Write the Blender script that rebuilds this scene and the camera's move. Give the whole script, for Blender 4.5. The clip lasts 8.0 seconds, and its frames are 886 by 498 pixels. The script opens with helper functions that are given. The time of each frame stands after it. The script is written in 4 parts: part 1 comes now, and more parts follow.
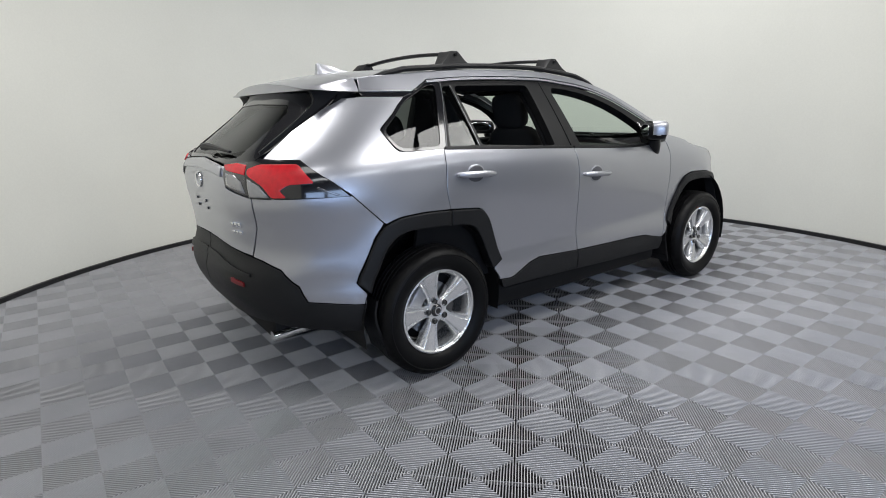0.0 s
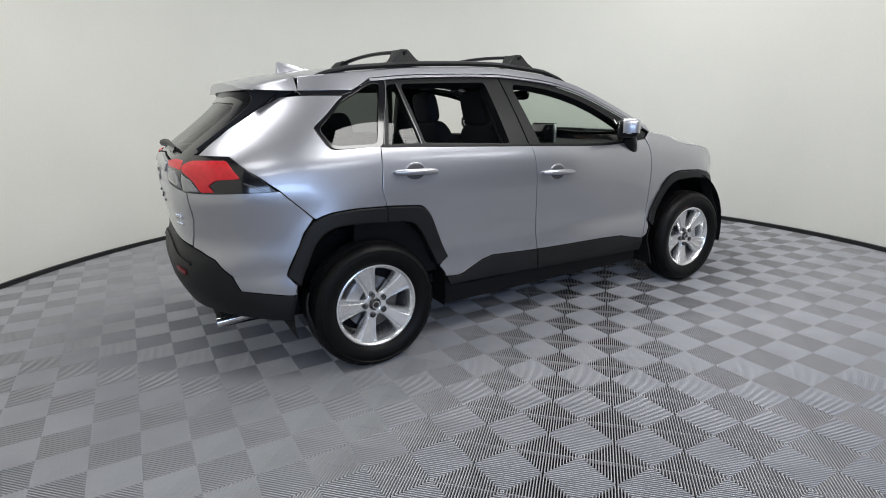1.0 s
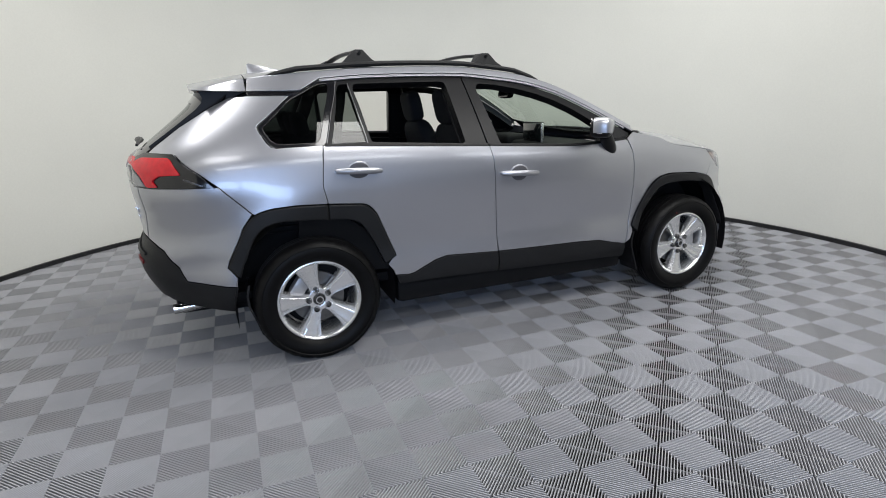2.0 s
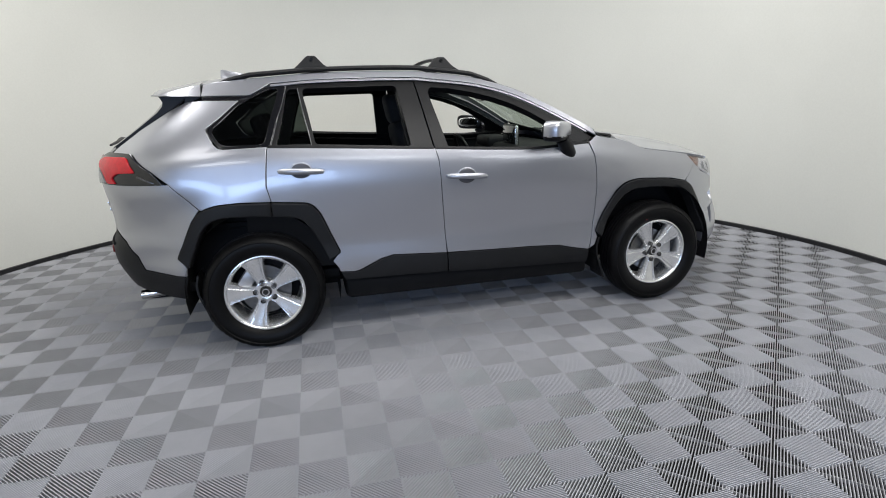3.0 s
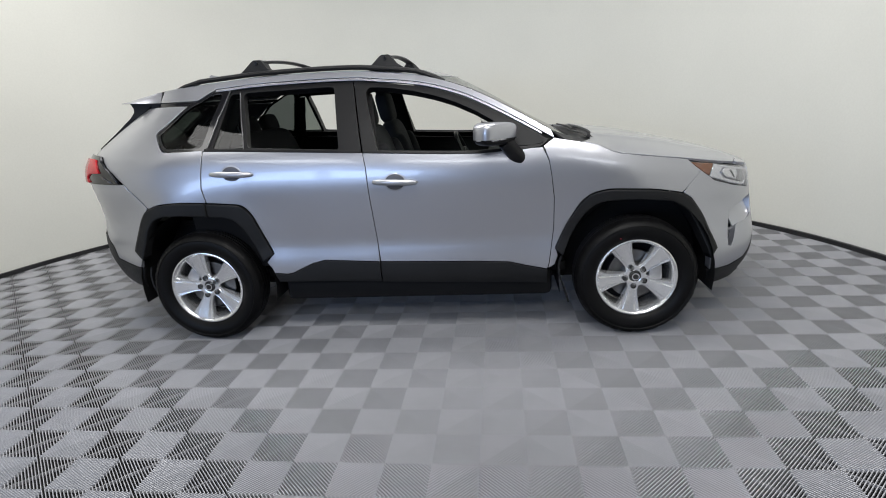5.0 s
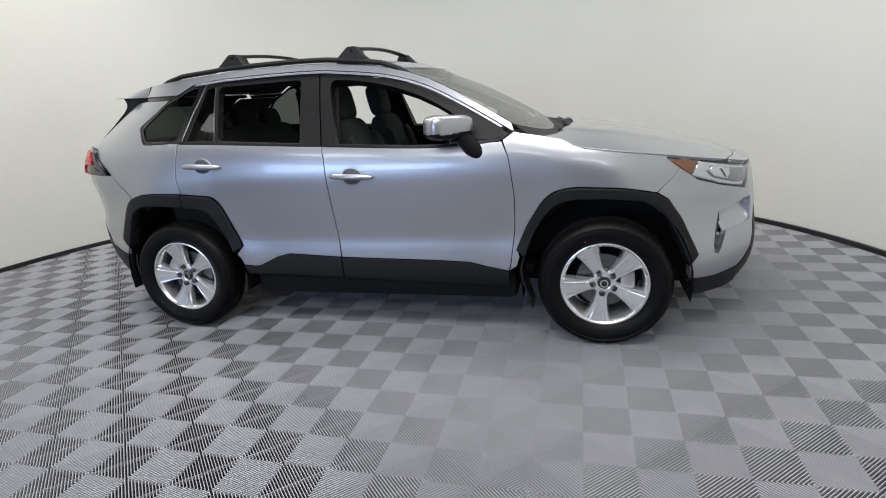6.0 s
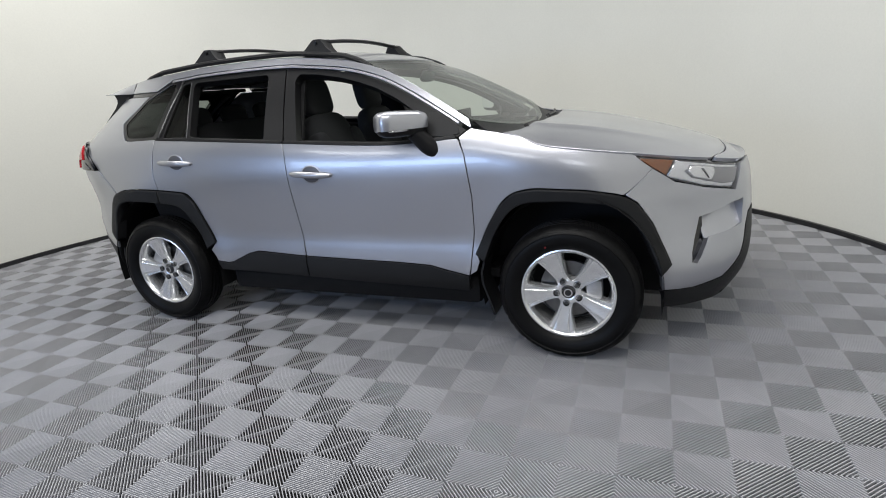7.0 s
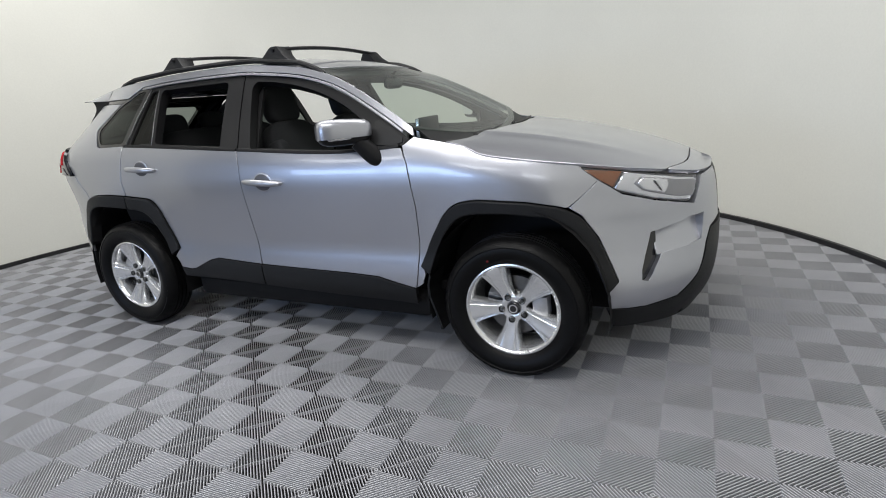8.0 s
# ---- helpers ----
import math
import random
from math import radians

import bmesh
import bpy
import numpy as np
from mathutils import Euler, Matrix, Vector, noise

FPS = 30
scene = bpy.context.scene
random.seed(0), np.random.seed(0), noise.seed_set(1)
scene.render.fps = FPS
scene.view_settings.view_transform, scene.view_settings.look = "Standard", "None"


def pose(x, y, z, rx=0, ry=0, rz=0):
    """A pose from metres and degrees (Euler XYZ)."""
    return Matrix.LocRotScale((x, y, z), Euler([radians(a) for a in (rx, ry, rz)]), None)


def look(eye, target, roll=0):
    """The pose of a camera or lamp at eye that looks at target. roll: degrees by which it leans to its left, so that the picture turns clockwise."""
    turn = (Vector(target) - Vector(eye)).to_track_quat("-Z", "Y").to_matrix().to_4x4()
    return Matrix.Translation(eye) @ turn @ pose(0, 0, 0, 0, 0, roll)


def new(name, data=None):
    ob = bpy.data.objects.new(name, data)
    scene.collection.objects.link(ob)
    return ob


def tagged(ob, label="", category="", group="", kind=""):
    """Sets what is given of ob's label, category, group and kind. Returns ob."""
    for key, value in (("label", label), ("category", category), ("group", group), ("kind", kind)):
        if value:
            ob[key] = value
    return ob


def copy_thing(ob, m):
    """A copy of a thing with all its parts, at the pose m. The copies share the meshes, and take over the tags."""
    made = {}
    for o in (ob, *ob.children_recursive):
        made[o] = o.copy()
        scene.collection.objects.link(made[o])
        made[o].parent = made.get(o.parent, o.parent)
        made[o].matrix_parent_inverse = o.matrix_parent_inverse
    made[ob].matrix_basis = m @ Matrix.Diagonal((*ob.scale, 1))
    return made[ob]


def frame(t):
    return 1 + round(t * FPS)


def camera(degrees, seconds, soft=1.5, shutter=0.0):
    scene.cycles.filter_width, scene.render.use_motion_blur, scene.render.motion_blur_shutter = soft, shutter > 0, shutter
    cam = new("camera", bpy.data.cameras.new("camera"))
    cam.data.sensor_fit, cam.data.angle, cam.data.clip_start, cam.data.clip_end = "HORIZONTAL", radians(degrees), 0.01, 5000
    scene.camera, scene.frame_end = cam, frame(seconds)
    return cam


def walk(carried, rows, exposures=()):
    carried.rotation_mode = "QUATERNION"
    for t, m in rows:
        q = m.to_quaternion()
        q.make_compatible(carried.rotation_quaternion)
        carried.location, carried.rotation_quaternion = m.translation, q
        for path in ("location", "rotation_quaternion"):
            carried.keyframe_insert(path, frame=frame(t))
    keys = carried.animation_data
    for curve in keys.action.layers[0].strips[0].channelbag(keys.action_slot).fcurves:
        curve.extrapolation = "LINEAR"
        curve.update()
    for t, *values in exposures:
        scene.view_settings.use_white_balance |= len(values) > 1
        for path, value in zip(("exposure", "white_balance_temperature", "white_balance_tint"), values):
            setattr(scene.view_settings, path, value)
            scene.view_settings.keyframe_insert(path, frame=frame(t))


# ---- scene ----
from mathutils import geometry

cam = camera(79.0, 8.0, soft=1.0)
PATH = [
    (0, (-2.967, -3.104, 1.428), (-1.809, -1.554, 0.921), -1.4),
    (0.5, (-2.708, -3.251, 1.443), (-1.664, -1.626, 0.923), -1.4),
    (1, (-2.42, -3.511, 1.452), (-1.459, -1.84, 0.919), -1.4),
    (1.5, (-2.094, -3.708, 1.431), (-1.251, -1.974, 0.899), -1.6),
    (2, (-1.751, -3.834, 1.45), (-1.04, -2.043, 0.912), -1.6),
    (2.2, (-1.613, -3.927, 1.441), (-0.937, -2.12, 0.914), -1.7),
    (3.5, (-0.614, -4.187, 1.481), (-0.335, -2.282, 0.937), -1.9),
    (4, (-0.224, -4.204, 1.496), (-0.105, -2.281, 0.958), -2.3),
    (4.5, (0.107, -4.109, 1.489), (0.076, -2.185, 0.942), -2.7),
    (5.8, (1.114, -3.838, 1.434), (0.672, -1.97, 0.873), -4.0),
    (6, (1.202, -3.776, 1.422), (0.716, -1.918, 0.865), -3.9),
    (6.5, (1.511, -3.614, 1.432), (0.917, -1.792, 0.862), -4.4),
    (7, (1.702, -3.458, 1.419), (1.0, -1.679, 0.834), -4.7),
    (7.5, (1.879, -3.33, 1.402), (1.103, -1.577, 0.832), -4.8),
    (8, (2.093, -3.201, 1.398), (1.274, -1.465, 0.837), -4.8),
]
walk(cam, [(t, look(eye, target, roll)) for t, eye, target, roll in PATH])

# ---- light ----
world = bpy.data.worlds.new("world")
scene.world = world
world.use_nodes = True
world.node_tree.nodes["Background"].inputs[0].default_value = (0.55, 0.62, 0.75, 1)
world.node_tree.nodes["Background"].inputs[1].default_value = 0.03


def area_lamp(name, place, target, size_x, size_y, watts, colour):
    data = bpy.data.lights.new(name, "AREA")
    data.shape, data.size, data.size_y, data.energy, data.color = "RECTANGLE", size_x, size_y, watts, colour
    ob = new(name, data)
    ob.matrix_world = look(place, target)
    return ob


CEILING = 4.2
# A row of studio lamps along the booth's mouth, and ceiling lights over the car
for px, watts in ((-3.0, 16), (-0.15, 45), (1.4, 44), (2.7, 15)):
    area_lamp("studio_lamp", (px, -3.0, 4.05), (px * 0.6, -1.3, 0.0), 1.35, 1.3, watts, (1.0, 0.99, 0.97)).data.spread = radians(150)
for px, watts in ((-2.6, 80), (-0.3, 58), (1.8, 58)):
    area_lamp("ceiling_lamp", (px, 0.1, CEILING - 0.02), (px, 0.1, 0), 1.8, 1.4, watts, (1.0, 0.99, 0.97))
# Unseen fill lamps, added behind the mouth to brighten the car's flank
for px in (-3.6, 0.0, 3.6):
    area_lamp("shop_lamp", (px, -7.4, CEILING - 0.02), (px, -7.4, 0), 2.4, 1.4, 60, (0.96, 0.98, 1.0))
# Daylight of the shop's windows, behind the booth's mouth
for px in (-5.4, -2.3):
    area_lamp("window_light", (px, -9.6, 2.0), (px + 1.5, 0, 1.2), 2.6, 1.2, 78, (0.47, 0.65, 1.0))


# ---- materials ----
def material(name, base, rough=0.5, metal=0.0, coat=0.0, grain=0.0, grain_size=200.0, stain=0.0, stain_size=3.0, bump=0.0, bump_size=300.0, spec=0.5, island=0.0):
    """A painted, plastic or metal surface: a base colour with fine grain, broad stains and a fine relief."""
    m = bpy.data.materials.new(name)
    m.use_nodes = True
    nt = m.node_tree
    p = nt.nodes["Principled BSDF"]
    p.inputs["Base Color"].default_value = (*base, 1)
    p.inputs["Roughness"].default_value = rough
    p.inputs["Metallic"].default_value = metal
    p.inputs["Coat Weight"].default_value = coat
    p.inputs["Coat Roughness"].default_value = 0.03
    p.inputs["Specular IOR Level"].default_value = spec
    where = nt.nodes.new("ShaderNodeTexCoord").outputs["Object"]

    def noise_node(size, detail):
        n = nt.nodes.new("ShaderNodeTexNoise")
        n.inputs["Scale"].default_value, n.inputs["Detail"].default_value = size, detail
        nt.links.new(where, n.inputs["Vector"])
        return n.outputs["Fac"]

    value = None
    for amount, size, detail in ((grain, grain_size, 2), (stain, stain_size, 5)):
        if amount:
            r = nt.nodes.new("ShaderNodeMapRange")
            r.inputs["From Min"].default_value, r.inputs["From Max"].default_value = 0.3, 0.7
            r.inputs["To Min"].default_value, r.inputs["To Max"].default_value = 1 - amount, 1 + amount
            nt.links.new(noise_node(size, detail), r.inputs["Value"])
            if value is None:
                value = r.outputs[0]
            else:
                mul = nt.nodes.new("ShaderNodeMath")
                mul.operation = "MULTIPLY"
                nt.links.new(value, mul.inputs[0])
                nt.links.new(r.outputs[0], mul.inputs[1])
                value = mul.outputs[0]
    if island:
        info = nt.nodes.new("ShaderNodeObjectInfo")
        r = nt.nodes.new("ShaderNodeMapRange")
        r.inputs["To Min"].default_value, r.inputs["To Max"].default_value = 1 - island, 1 + island
        nt.links.new(info.outputs["Random"], r.inputs["Value"])
        if value is None:
            value = r.outputs[0]
        else:
            mul = nt.nodes.new("ShaderNodeMath")
            mul.operation = "MULTIPLY"
            nt.links.new(value, mul.inputs[0])
            nt.links.new(r.outputs[0], mul.inputs[1])
            value = mul.outputs[0]
    if value is not None:
        scale = nt.nodes.new("ShaderNodeVectorMath")
        scale.operation = "SCALE"
        scale.inputs[0].default_value = base
        nt.links.new(value, scale.inputs["Scale"])
        nt.links.new(scale.outputs[0], p.inputs["Base Color"])
    if bump:
        b = nt.nodes.new("ShaderNodeBump")
        b.inputs["Strength"].default_value, b.inputs["Distance"].default_value = bump, 0.002
        nt.links.new(noise_node(bump_size, 3), b.inputs["Height"])
        nt.links.new(b.outputs[0], p.inputs["Normal"])
    return m


def glass_material(name, tint, ior=1.5):
    """A thin pane: tinted passage of light, with a mirror gloss that grows at grazing angles."""
    m = bpy.data.materials.new(name)
    m.use_nodes = True
    nt = m.node_tree
    nt.nodes.remove(nt.nodes["Principled BSDF"])
    clear, gloss, mix, rim, power, scale = (nt.nodes.new("ShaderNode" + k) for k in ("BsdfTransparent", "BsdfGlossy", "MixShader", "LayerWeight", "Math", "Math"))
    clear.inputs[0].default_value = (*tint, 1)
    gloss.inputs["Roughness"].default_value = 0.01
    low = ((ior - 1) / (ior + 1)) ** 2
    power.operation, power.inputs[1].default_value = "POWER", 5.0
    scale.operation, scale.inputs[1].default_value, scale.inputs[2].default_value = "MULTIPLY_ADD", 1 - low, low
    rim.inputs[0].default_value = 0.5
    nt.links.new(rim.outputs["Facing"], power.inputs[0])
    nt.links.new(power.outputs[0], scale.inputs[0])
    nt.links.new(scale.outputs[0], mix.inputs[0])
    nt.links.new(clear.outputs[0], mix.inputs[1])
    nt.links.new(gloss.outputs[0], mix.inputs[2])
    nt.links.new(mix.outputs[0], nt.nodes["Material Output"].inputs[0])
    return m


paint = material("silver_paint", (0.45, 0.458, 0.50), 0.32, 0.86, 0.8, grain=0.05, grain_size=900, bump=0.02, bump_size=1500)
paint.node_tree.nodes["Principled BSDF"].inputs["Coat Roughness"].default_value = 0.05
black_plastic = material("black_plastic", (0.009, 0.0093, 0.0105), 0.5, spec=0.3, grain=0.2, grain_size=500, stain=0.15, stain_size=4, bump=0.25, bump_size=900)
gloss_black = material("gloss_black", (0.008, 0.008, 0.010), 0.12, coat=0.6, stain=0.1)
satin_black = material("satin_black", (0.009, 0.009, 0.010), 0.38, spec=0.22, stain=0.1)
rubber = material("tyre_rubber", (0.004, 0.004, 0.0045), 0.42, spec=0.16, grain=0.15, grain_size=300, stain=0.25, stain_size=6, bump=0.2, bump_size=500)
alloy = material("alloy", (0.84, 0.845, 0.855), 0.25, 0.85, 0.3, stain=0.04, stain_size=20)
chrome = material("chrome", (0.85, 0.86, 0.88), 0.08, 1.0)
steel = material("brake_steel", (0.17, 0.17, 0.17), 0.38, 1.0, stain=0.15, stain_size=25)
caliper_grey = material("caliper_grey", (0.46, 0.46, 0.47), 0.4, 0.6, stain=0.15, stain_size=25)
fabric = material("seat_fabric", (0.021, 0.022, 0.025), 0.9, grain=0.25, grain_size=400, bump=0.5, bump_size=700)
trim_grey = material("trim_grey", (0.17, 0.175, 0.18), 0.8, grain=0.1, bump=0.2, bump_size=800)
trim_black = material("trim_black", (0.007, 0.007, 0.008), 0.7, spec=0.25, grain=0.15, stain=0.1, bump=0.2)
red_lens = material("red_lens", (0.55, 0.004, 0.014), 0.25, coat=0.4, stain=0.12, stain_size=40)
amber_lens = material("amber_lens", (0.20, 0.062, 0.014), 0.15, coat=1.0, stain=0.1, stain_size=30)
lamp_silver = material("lamp_reflector", (0.78, 0.79, 0.81), 0.2, 0.8, stain=0.1, stain_size=30)
lamp_grey = material("lamp_grey", (0.30, 0.30, 0.31), 0.22, 0.5, coat=1.0, stain=0.08, stain_size=60)
bright_edge = material("bright_edge", (0.20, 0.20, 0.21), 0.3, 0.9, stain=0.1, stain_size=30)
lamp_smoke = material("lamp_smoke", (0.05, 0.05, 0.055), 0.18, 0.3, coat=1.0, stain=0.2, stain_size=30)
reflector_red = material("reflector_red", (0.16, 0.006, 0.010), 0.3, stain=0.1, stain_size=40)
# Dark grey holds the shade of the silver hollow behind a handle
cup_shade_grey = material("handle_recess_shade", (0.10, 0.10, 0.11), 0.4, 0.3, stain=0.1, stain_size=30)
screen_mat = material("screen_black", (0.01, 0.012, 0.013), 0.1, coat=1.0, stain=0.1)
mirror_mat = material("mirror_glass", (0.85, 0.87, 0.88), 0.02, 1.0)
clear_glass = glass_material("clear_glass", (0.73, 0.82, 0.75))
tint_glass = glass_material("tinted_glass", (0.27, 0.30, 0.28))
dark_glass = glass_material("privacy_glass", (0.11, 0.125, 0.12))
lens_glass = glass_material("lens_glass", (0.9, 0.9, 0.92))
wall_mat = material("booth_white", (0.74, 0.74, 0.69), 0.75, stain=0.035, stain_size=0.7, grain=0.015, grain_size=60, bump=0.15, bump_size=3)
skirting_mat = material("skirting_black", (0.012, 0.012, 0.014), 0.4, stain=0.2)
tile_mat = material("tile_grey", (0.415, 0.418, 0.445), 0.32, spec=0.8, grain=0.06, grain_size=250, stain=0.06, stain_size=4, bump=0.1, bump_size=300, island=0.05)
# Near-black colour supplies the shade deep between the tile ribs
gap_shade_mat = material("subfloor_shade", (0.010, 0.010, 0.011), 0.9, stain=0.3, stain_size=3)
concrete = material("concrete", (0.30, 0.30, 0.305), 0.6, stain=0.2, stain_size=1.5, grain=0.1)
shop_wall = material("shop_wall", (0.42, 0.44, 0.47), 0.8, stain=0.08, stain_size=1.0)
ceiling_mat = material("ceiling_paint", (0.16, 0.16, 0.165), 0.8, stain=0.05, stain_size=1.0)


# ---- mesh helpers ----
def link(name, mesh, mat, parent=None, label=""):
    mesh.materials.append(mat)
    ob = new(name, mesh)
    ob.parent = parent
    return tagged(ob, label)


def part(name, bm, mat, parent=None, label="", smooth=True):
    """Links a bmesh as one mesh object under a thing or a part."""
    mesh = bpy.data.meshes.new(name)
    bm.normal_update()
    bm.to_mesh(mesh)
    bm.free()
    if smooth:
        mesh.polygons.foreach_set("use_smooth", [True] * len(mesh.polygons))
        mesh.set_sharp_from_angle(angle=radians(38))
    return link(name, mesh, mat, parent, label)


def box(bm, x0, x1, y0, y1, z0, z1, bevel=0.0, segments=2):
    m = Matrix.LocRotScale(((x0 + x1) / 2, (y0 + y1) / 2, (z0 + z1) / 2), None, (x1 - x0, y1 - y0, z1 - z0))
    made = bmesh.ops.create_cube(bm, size=1, matrix=m)["verts"]
    if bevel:
        edges = {e for v in made for e in v.link_edges}
        bmesh.ops.bevel(bm, geom=list(edges), offset=bevel, segments=segments, profile=0.5, affect="EDGES")
    return bm


def tube(points, radius, sides=8, flat=1.0, close=False):
    """A bmesh tube through points; radius a number or one for each point; flat squeezes it in z."""
    bm = bmesh.new()
    rings = []
    for i, p in enumerate(points):
        a, b = points[max(0, i - 1)], points[min(len(points) - 1, i + 1)]
        d = (Vector(b) - Vector(a)).normalized()
        u = d.cross(Vector((0, 0, 1)))
        u = u.normalized() if u.length > 1e-4 else Vector((1, 0, 0))
        w = u.cross(d)
        r = radius[i] if isinstance(radius, (list, tuple)) else radius
        rings.append([bm.verts.new(Vector(p) + u * r * math.cos(k * math.tau / sides) + w * r * flat * math.sin(k * math.tau / sides)) for k in range(sides)])
    for r0, r1 in zip(rings, rings[1:]):
        for k in range(sides):
            bm.faces.new((r0[k], r0[(k + 1) % sides], r1[(k + 1) % sides], r1[k]))
    bm.faces.new(rings[0][::-1])
    bm.faces.new(rings[-1])
    bmesh.ops.recalc_face_normals(bm, faces=bm.faces)
    return bm


def lathe(profile, sides=48):
    """Turns a profile of (radius, depth) round the y axis; depth counts towards -y."""
    bm = bmesh.new()
    rings = [[bm.verts.new((r * math.cos(k * math.tau / sides), -d, r * math.sin(k * math.tau / sides))) for k in range(sides)] for r, d in profile]
    for r0, r1 in zip(rings, rings[1:]):
        for k in range(sides):
            bm.faces.new((r0[k], r0[(k + 1) % sides], r1[(k + 1) % sides], r1[k]))
    bmesh.ops.recalc_face_normals(bm, faces=bm.faces)
    return bm


def densify(poly, step):
    out = []
    for (a, b) in zip(poly, poly[1:] + poly[:1]):
        n = max(1, int(math.dist(a, b) / step + 0.999))
        out += [(a[0] + (b[0] - a[0]) * i / n, a[1] + (b[1] - a[1]) * i / n) for i in range(n)]
    return out


def rounded(poly, r):
    """Rounds the corners of a closed outline."""
    out = []
    for i, p in enumerate(poly):
        a, b = Vector(poly[i - 1]), Vector(poly[(i + 1) % len(poly)])
        p = Vector(p)
        da, db = a - p, b - p
        ra, rb = min(r, da.length * 0.4), min(r, db.length * 0.4)
        p0, p1 = p + da.normalized() * ra, p + db.normalized() * rb
        for t in (0.0, 0.3, 0.7, 1.0):
            q = p0 * (1 - t) ** 2 + p * 2 * t * (1 - t) + p1 * t * t
            out.append((q.x, q.y))
    return out


def inside(poly, x, y):
    hit = False
    for (ax, ay), (bx, by) in zip(poly, poly[1:] + poly[:1]):
        if (ay > y) != (by > y) and x < (bx - ax) * (y - ay) / (by - ay) + ax:
            hit = not hit
    return hit


def inset(poly, d):
    area = sum(a[0] * b[1] - b[0] * a[1] for a, b in zip(poly, poly[1:] + poly[:1]))
    k = d if area > 0 else -d
    out = []
    for i, p in enumerate(poly):
        a, b = poly[i - 1], poly[(i + 1) % len(poly)]
        t0 = Vector((p[0] - a[0], p[1] - a[1])).normalized()
        t1 = Vector((b[0] - p[0], b[1] - p[1])).normalized()
        n = Vector((-t0.y - t1.y, t0.x + t1.x))
        n = n.normalized() if n.length > 1e-6 else Vector((-t0.y, t0.x))
        c = max(0.5, n.dot(Vector((-t0.y, t0.x))))
        out.append((p[0] + n.x * k / c, p[1] + n.y * k / c))
    return out


def panel(name, outline, mat, parent, surf, holes=(), lift=0.0, thick=0.014, step=0.045, label="", core=(0.0, 0.0, 0.9), edge=0.0016):
    """A sheet of bodywork: an outline in the two parameters of a surface, laid on it, with rolled edges and a returned rim."""
    eps = 1e-3

    def at(u, v):
        p = Vector(surf(u, v))
        du, dv = Vector(surf(u + eps, v)) - Vector(surf(u - eps, v)), Vector(surf(u, v + eps)) - Vector(surf(u, v - eps))
        n = du.cross(dv).normalized()
        c = Vector((max(-1.2, min(1.2, p.x)), core[1], core[2]))
        return p, (n if n.dot(p - c) > 0 else -n)

    loops = [densify(list(outline), step)] + [densify(list(h), step) for h in holes]
    inner = [inset(loops[0], edge)] + [inset(h, -edge) for h in loops[1:]]
    pts, edges = [], []
    for lp in inner:
        k = len(pts)
        pts += lp
        edges += [(k + i, k + (i + 1) % len(lp)) for i in range(len(lp))]
    border = len(pts)
    us, vs = [p[0] for p in inner[0]], [p[1] for p in inner[0]]
    rim = np.array(pts)
    rows_n = int((max(vs) - min(vs)) / (step * 0.85)) + 1
    for j in range(1, rows_n + 1):
        v = min(vs) + j * step * 0.85
        u = min(us) + (0.5 * step if j % 2 else 0.0)
        while u < max(us):
            if inside(inner[0], u, v) and not any(inside(h, u, v) for h in inner[1:]):
                if np.min(np.hypot(rim[:, 0] - u, rim[:, 1] - v)) > step * 0.45:
                    pts.append((u, v))
            u += step
    out = geometry.delaunay_2d_cdt([Vector(p) for p in pts], edges, [], 0, 1e-6)
    flat, tris = out[0], out[2]
    where = {}
    for i, given in enumerate(out[3]):
        for g in given:
            where[g] = i
    verts, top_n, faces = [], [], []
    for q in flat:
        p, n = at(q.x, q.y)
        verts.append(p + n * lift)
        top_n.append(n)
    for f in tris:
        cx, cy = sum(flat[i].x for i in f) / len(f), sum(flat[i].y for i in f) / len(f)
        if inside(inner[0], cx, cy) and not any(inside(h, cx, cy) for h in inner[1:]):
            faces.append([(i, top_n[i]) for i in f])
    first = 0
    for lp, inn in zip(loops, inner):
        k, n_l = len(verts), len(lp)
        side_n, bend_n = [], []
        for b, c in zip(lp, inn):
            (pb, nb), (pc, nc) = at(*b), at(*c)
            t = (pb - pc).normalized()
            verts += [pb + nb * (lift - 0.0015), pb + nb * (lift - thick)]
            side_n.append(t)
            bend_n.append((nb + t).normalized())
        for i in range(n_l):
            j = (i + 1) % n_l
            ci, cj = where[first + i], where[first + j]
            faces.append([(ci, top_n[ci]), (cj, top_n[cj]), (k + 2 * j, bend_n[j]), (k + 2 * i, bend_n[i])])
            faces.append([(k + 2 * i, side_n[i]), (k + 2 * j, side_n[j]), (k + 2 * j + 1, side_n[j]), (k + 2 * i + 1, side_n[i])])
        first += n_l
    good, normals = [], []
    for f in faces:
        p = [verts[i] for i, _ in f]
        if len({i for i, _ in f}) < len(f):
            continue
        n = (p[1] - p[0]).cross(p[2] - p[0]) if len(f) == 3 else (p[2] - p[0]).cross(p[3] - p[1])
        if n.length > 1e-12:
            f = f if n.dot(sum((m for _, m in f), Vector())) > 0 else f[::-1]
            good.append([i for i, _ in f])
            normals += [m for _, m in f]
    mesh = bpy.data.meshes.new(name)
    mesh.from_pydata(verts, [], good)
    mesh.polygons.foreach_set("use_smooth", [True] * len(mesh.polygons))
    mesh.normals_split_custom_set(normals)
    return link(name, mesh, mat, parent, label)


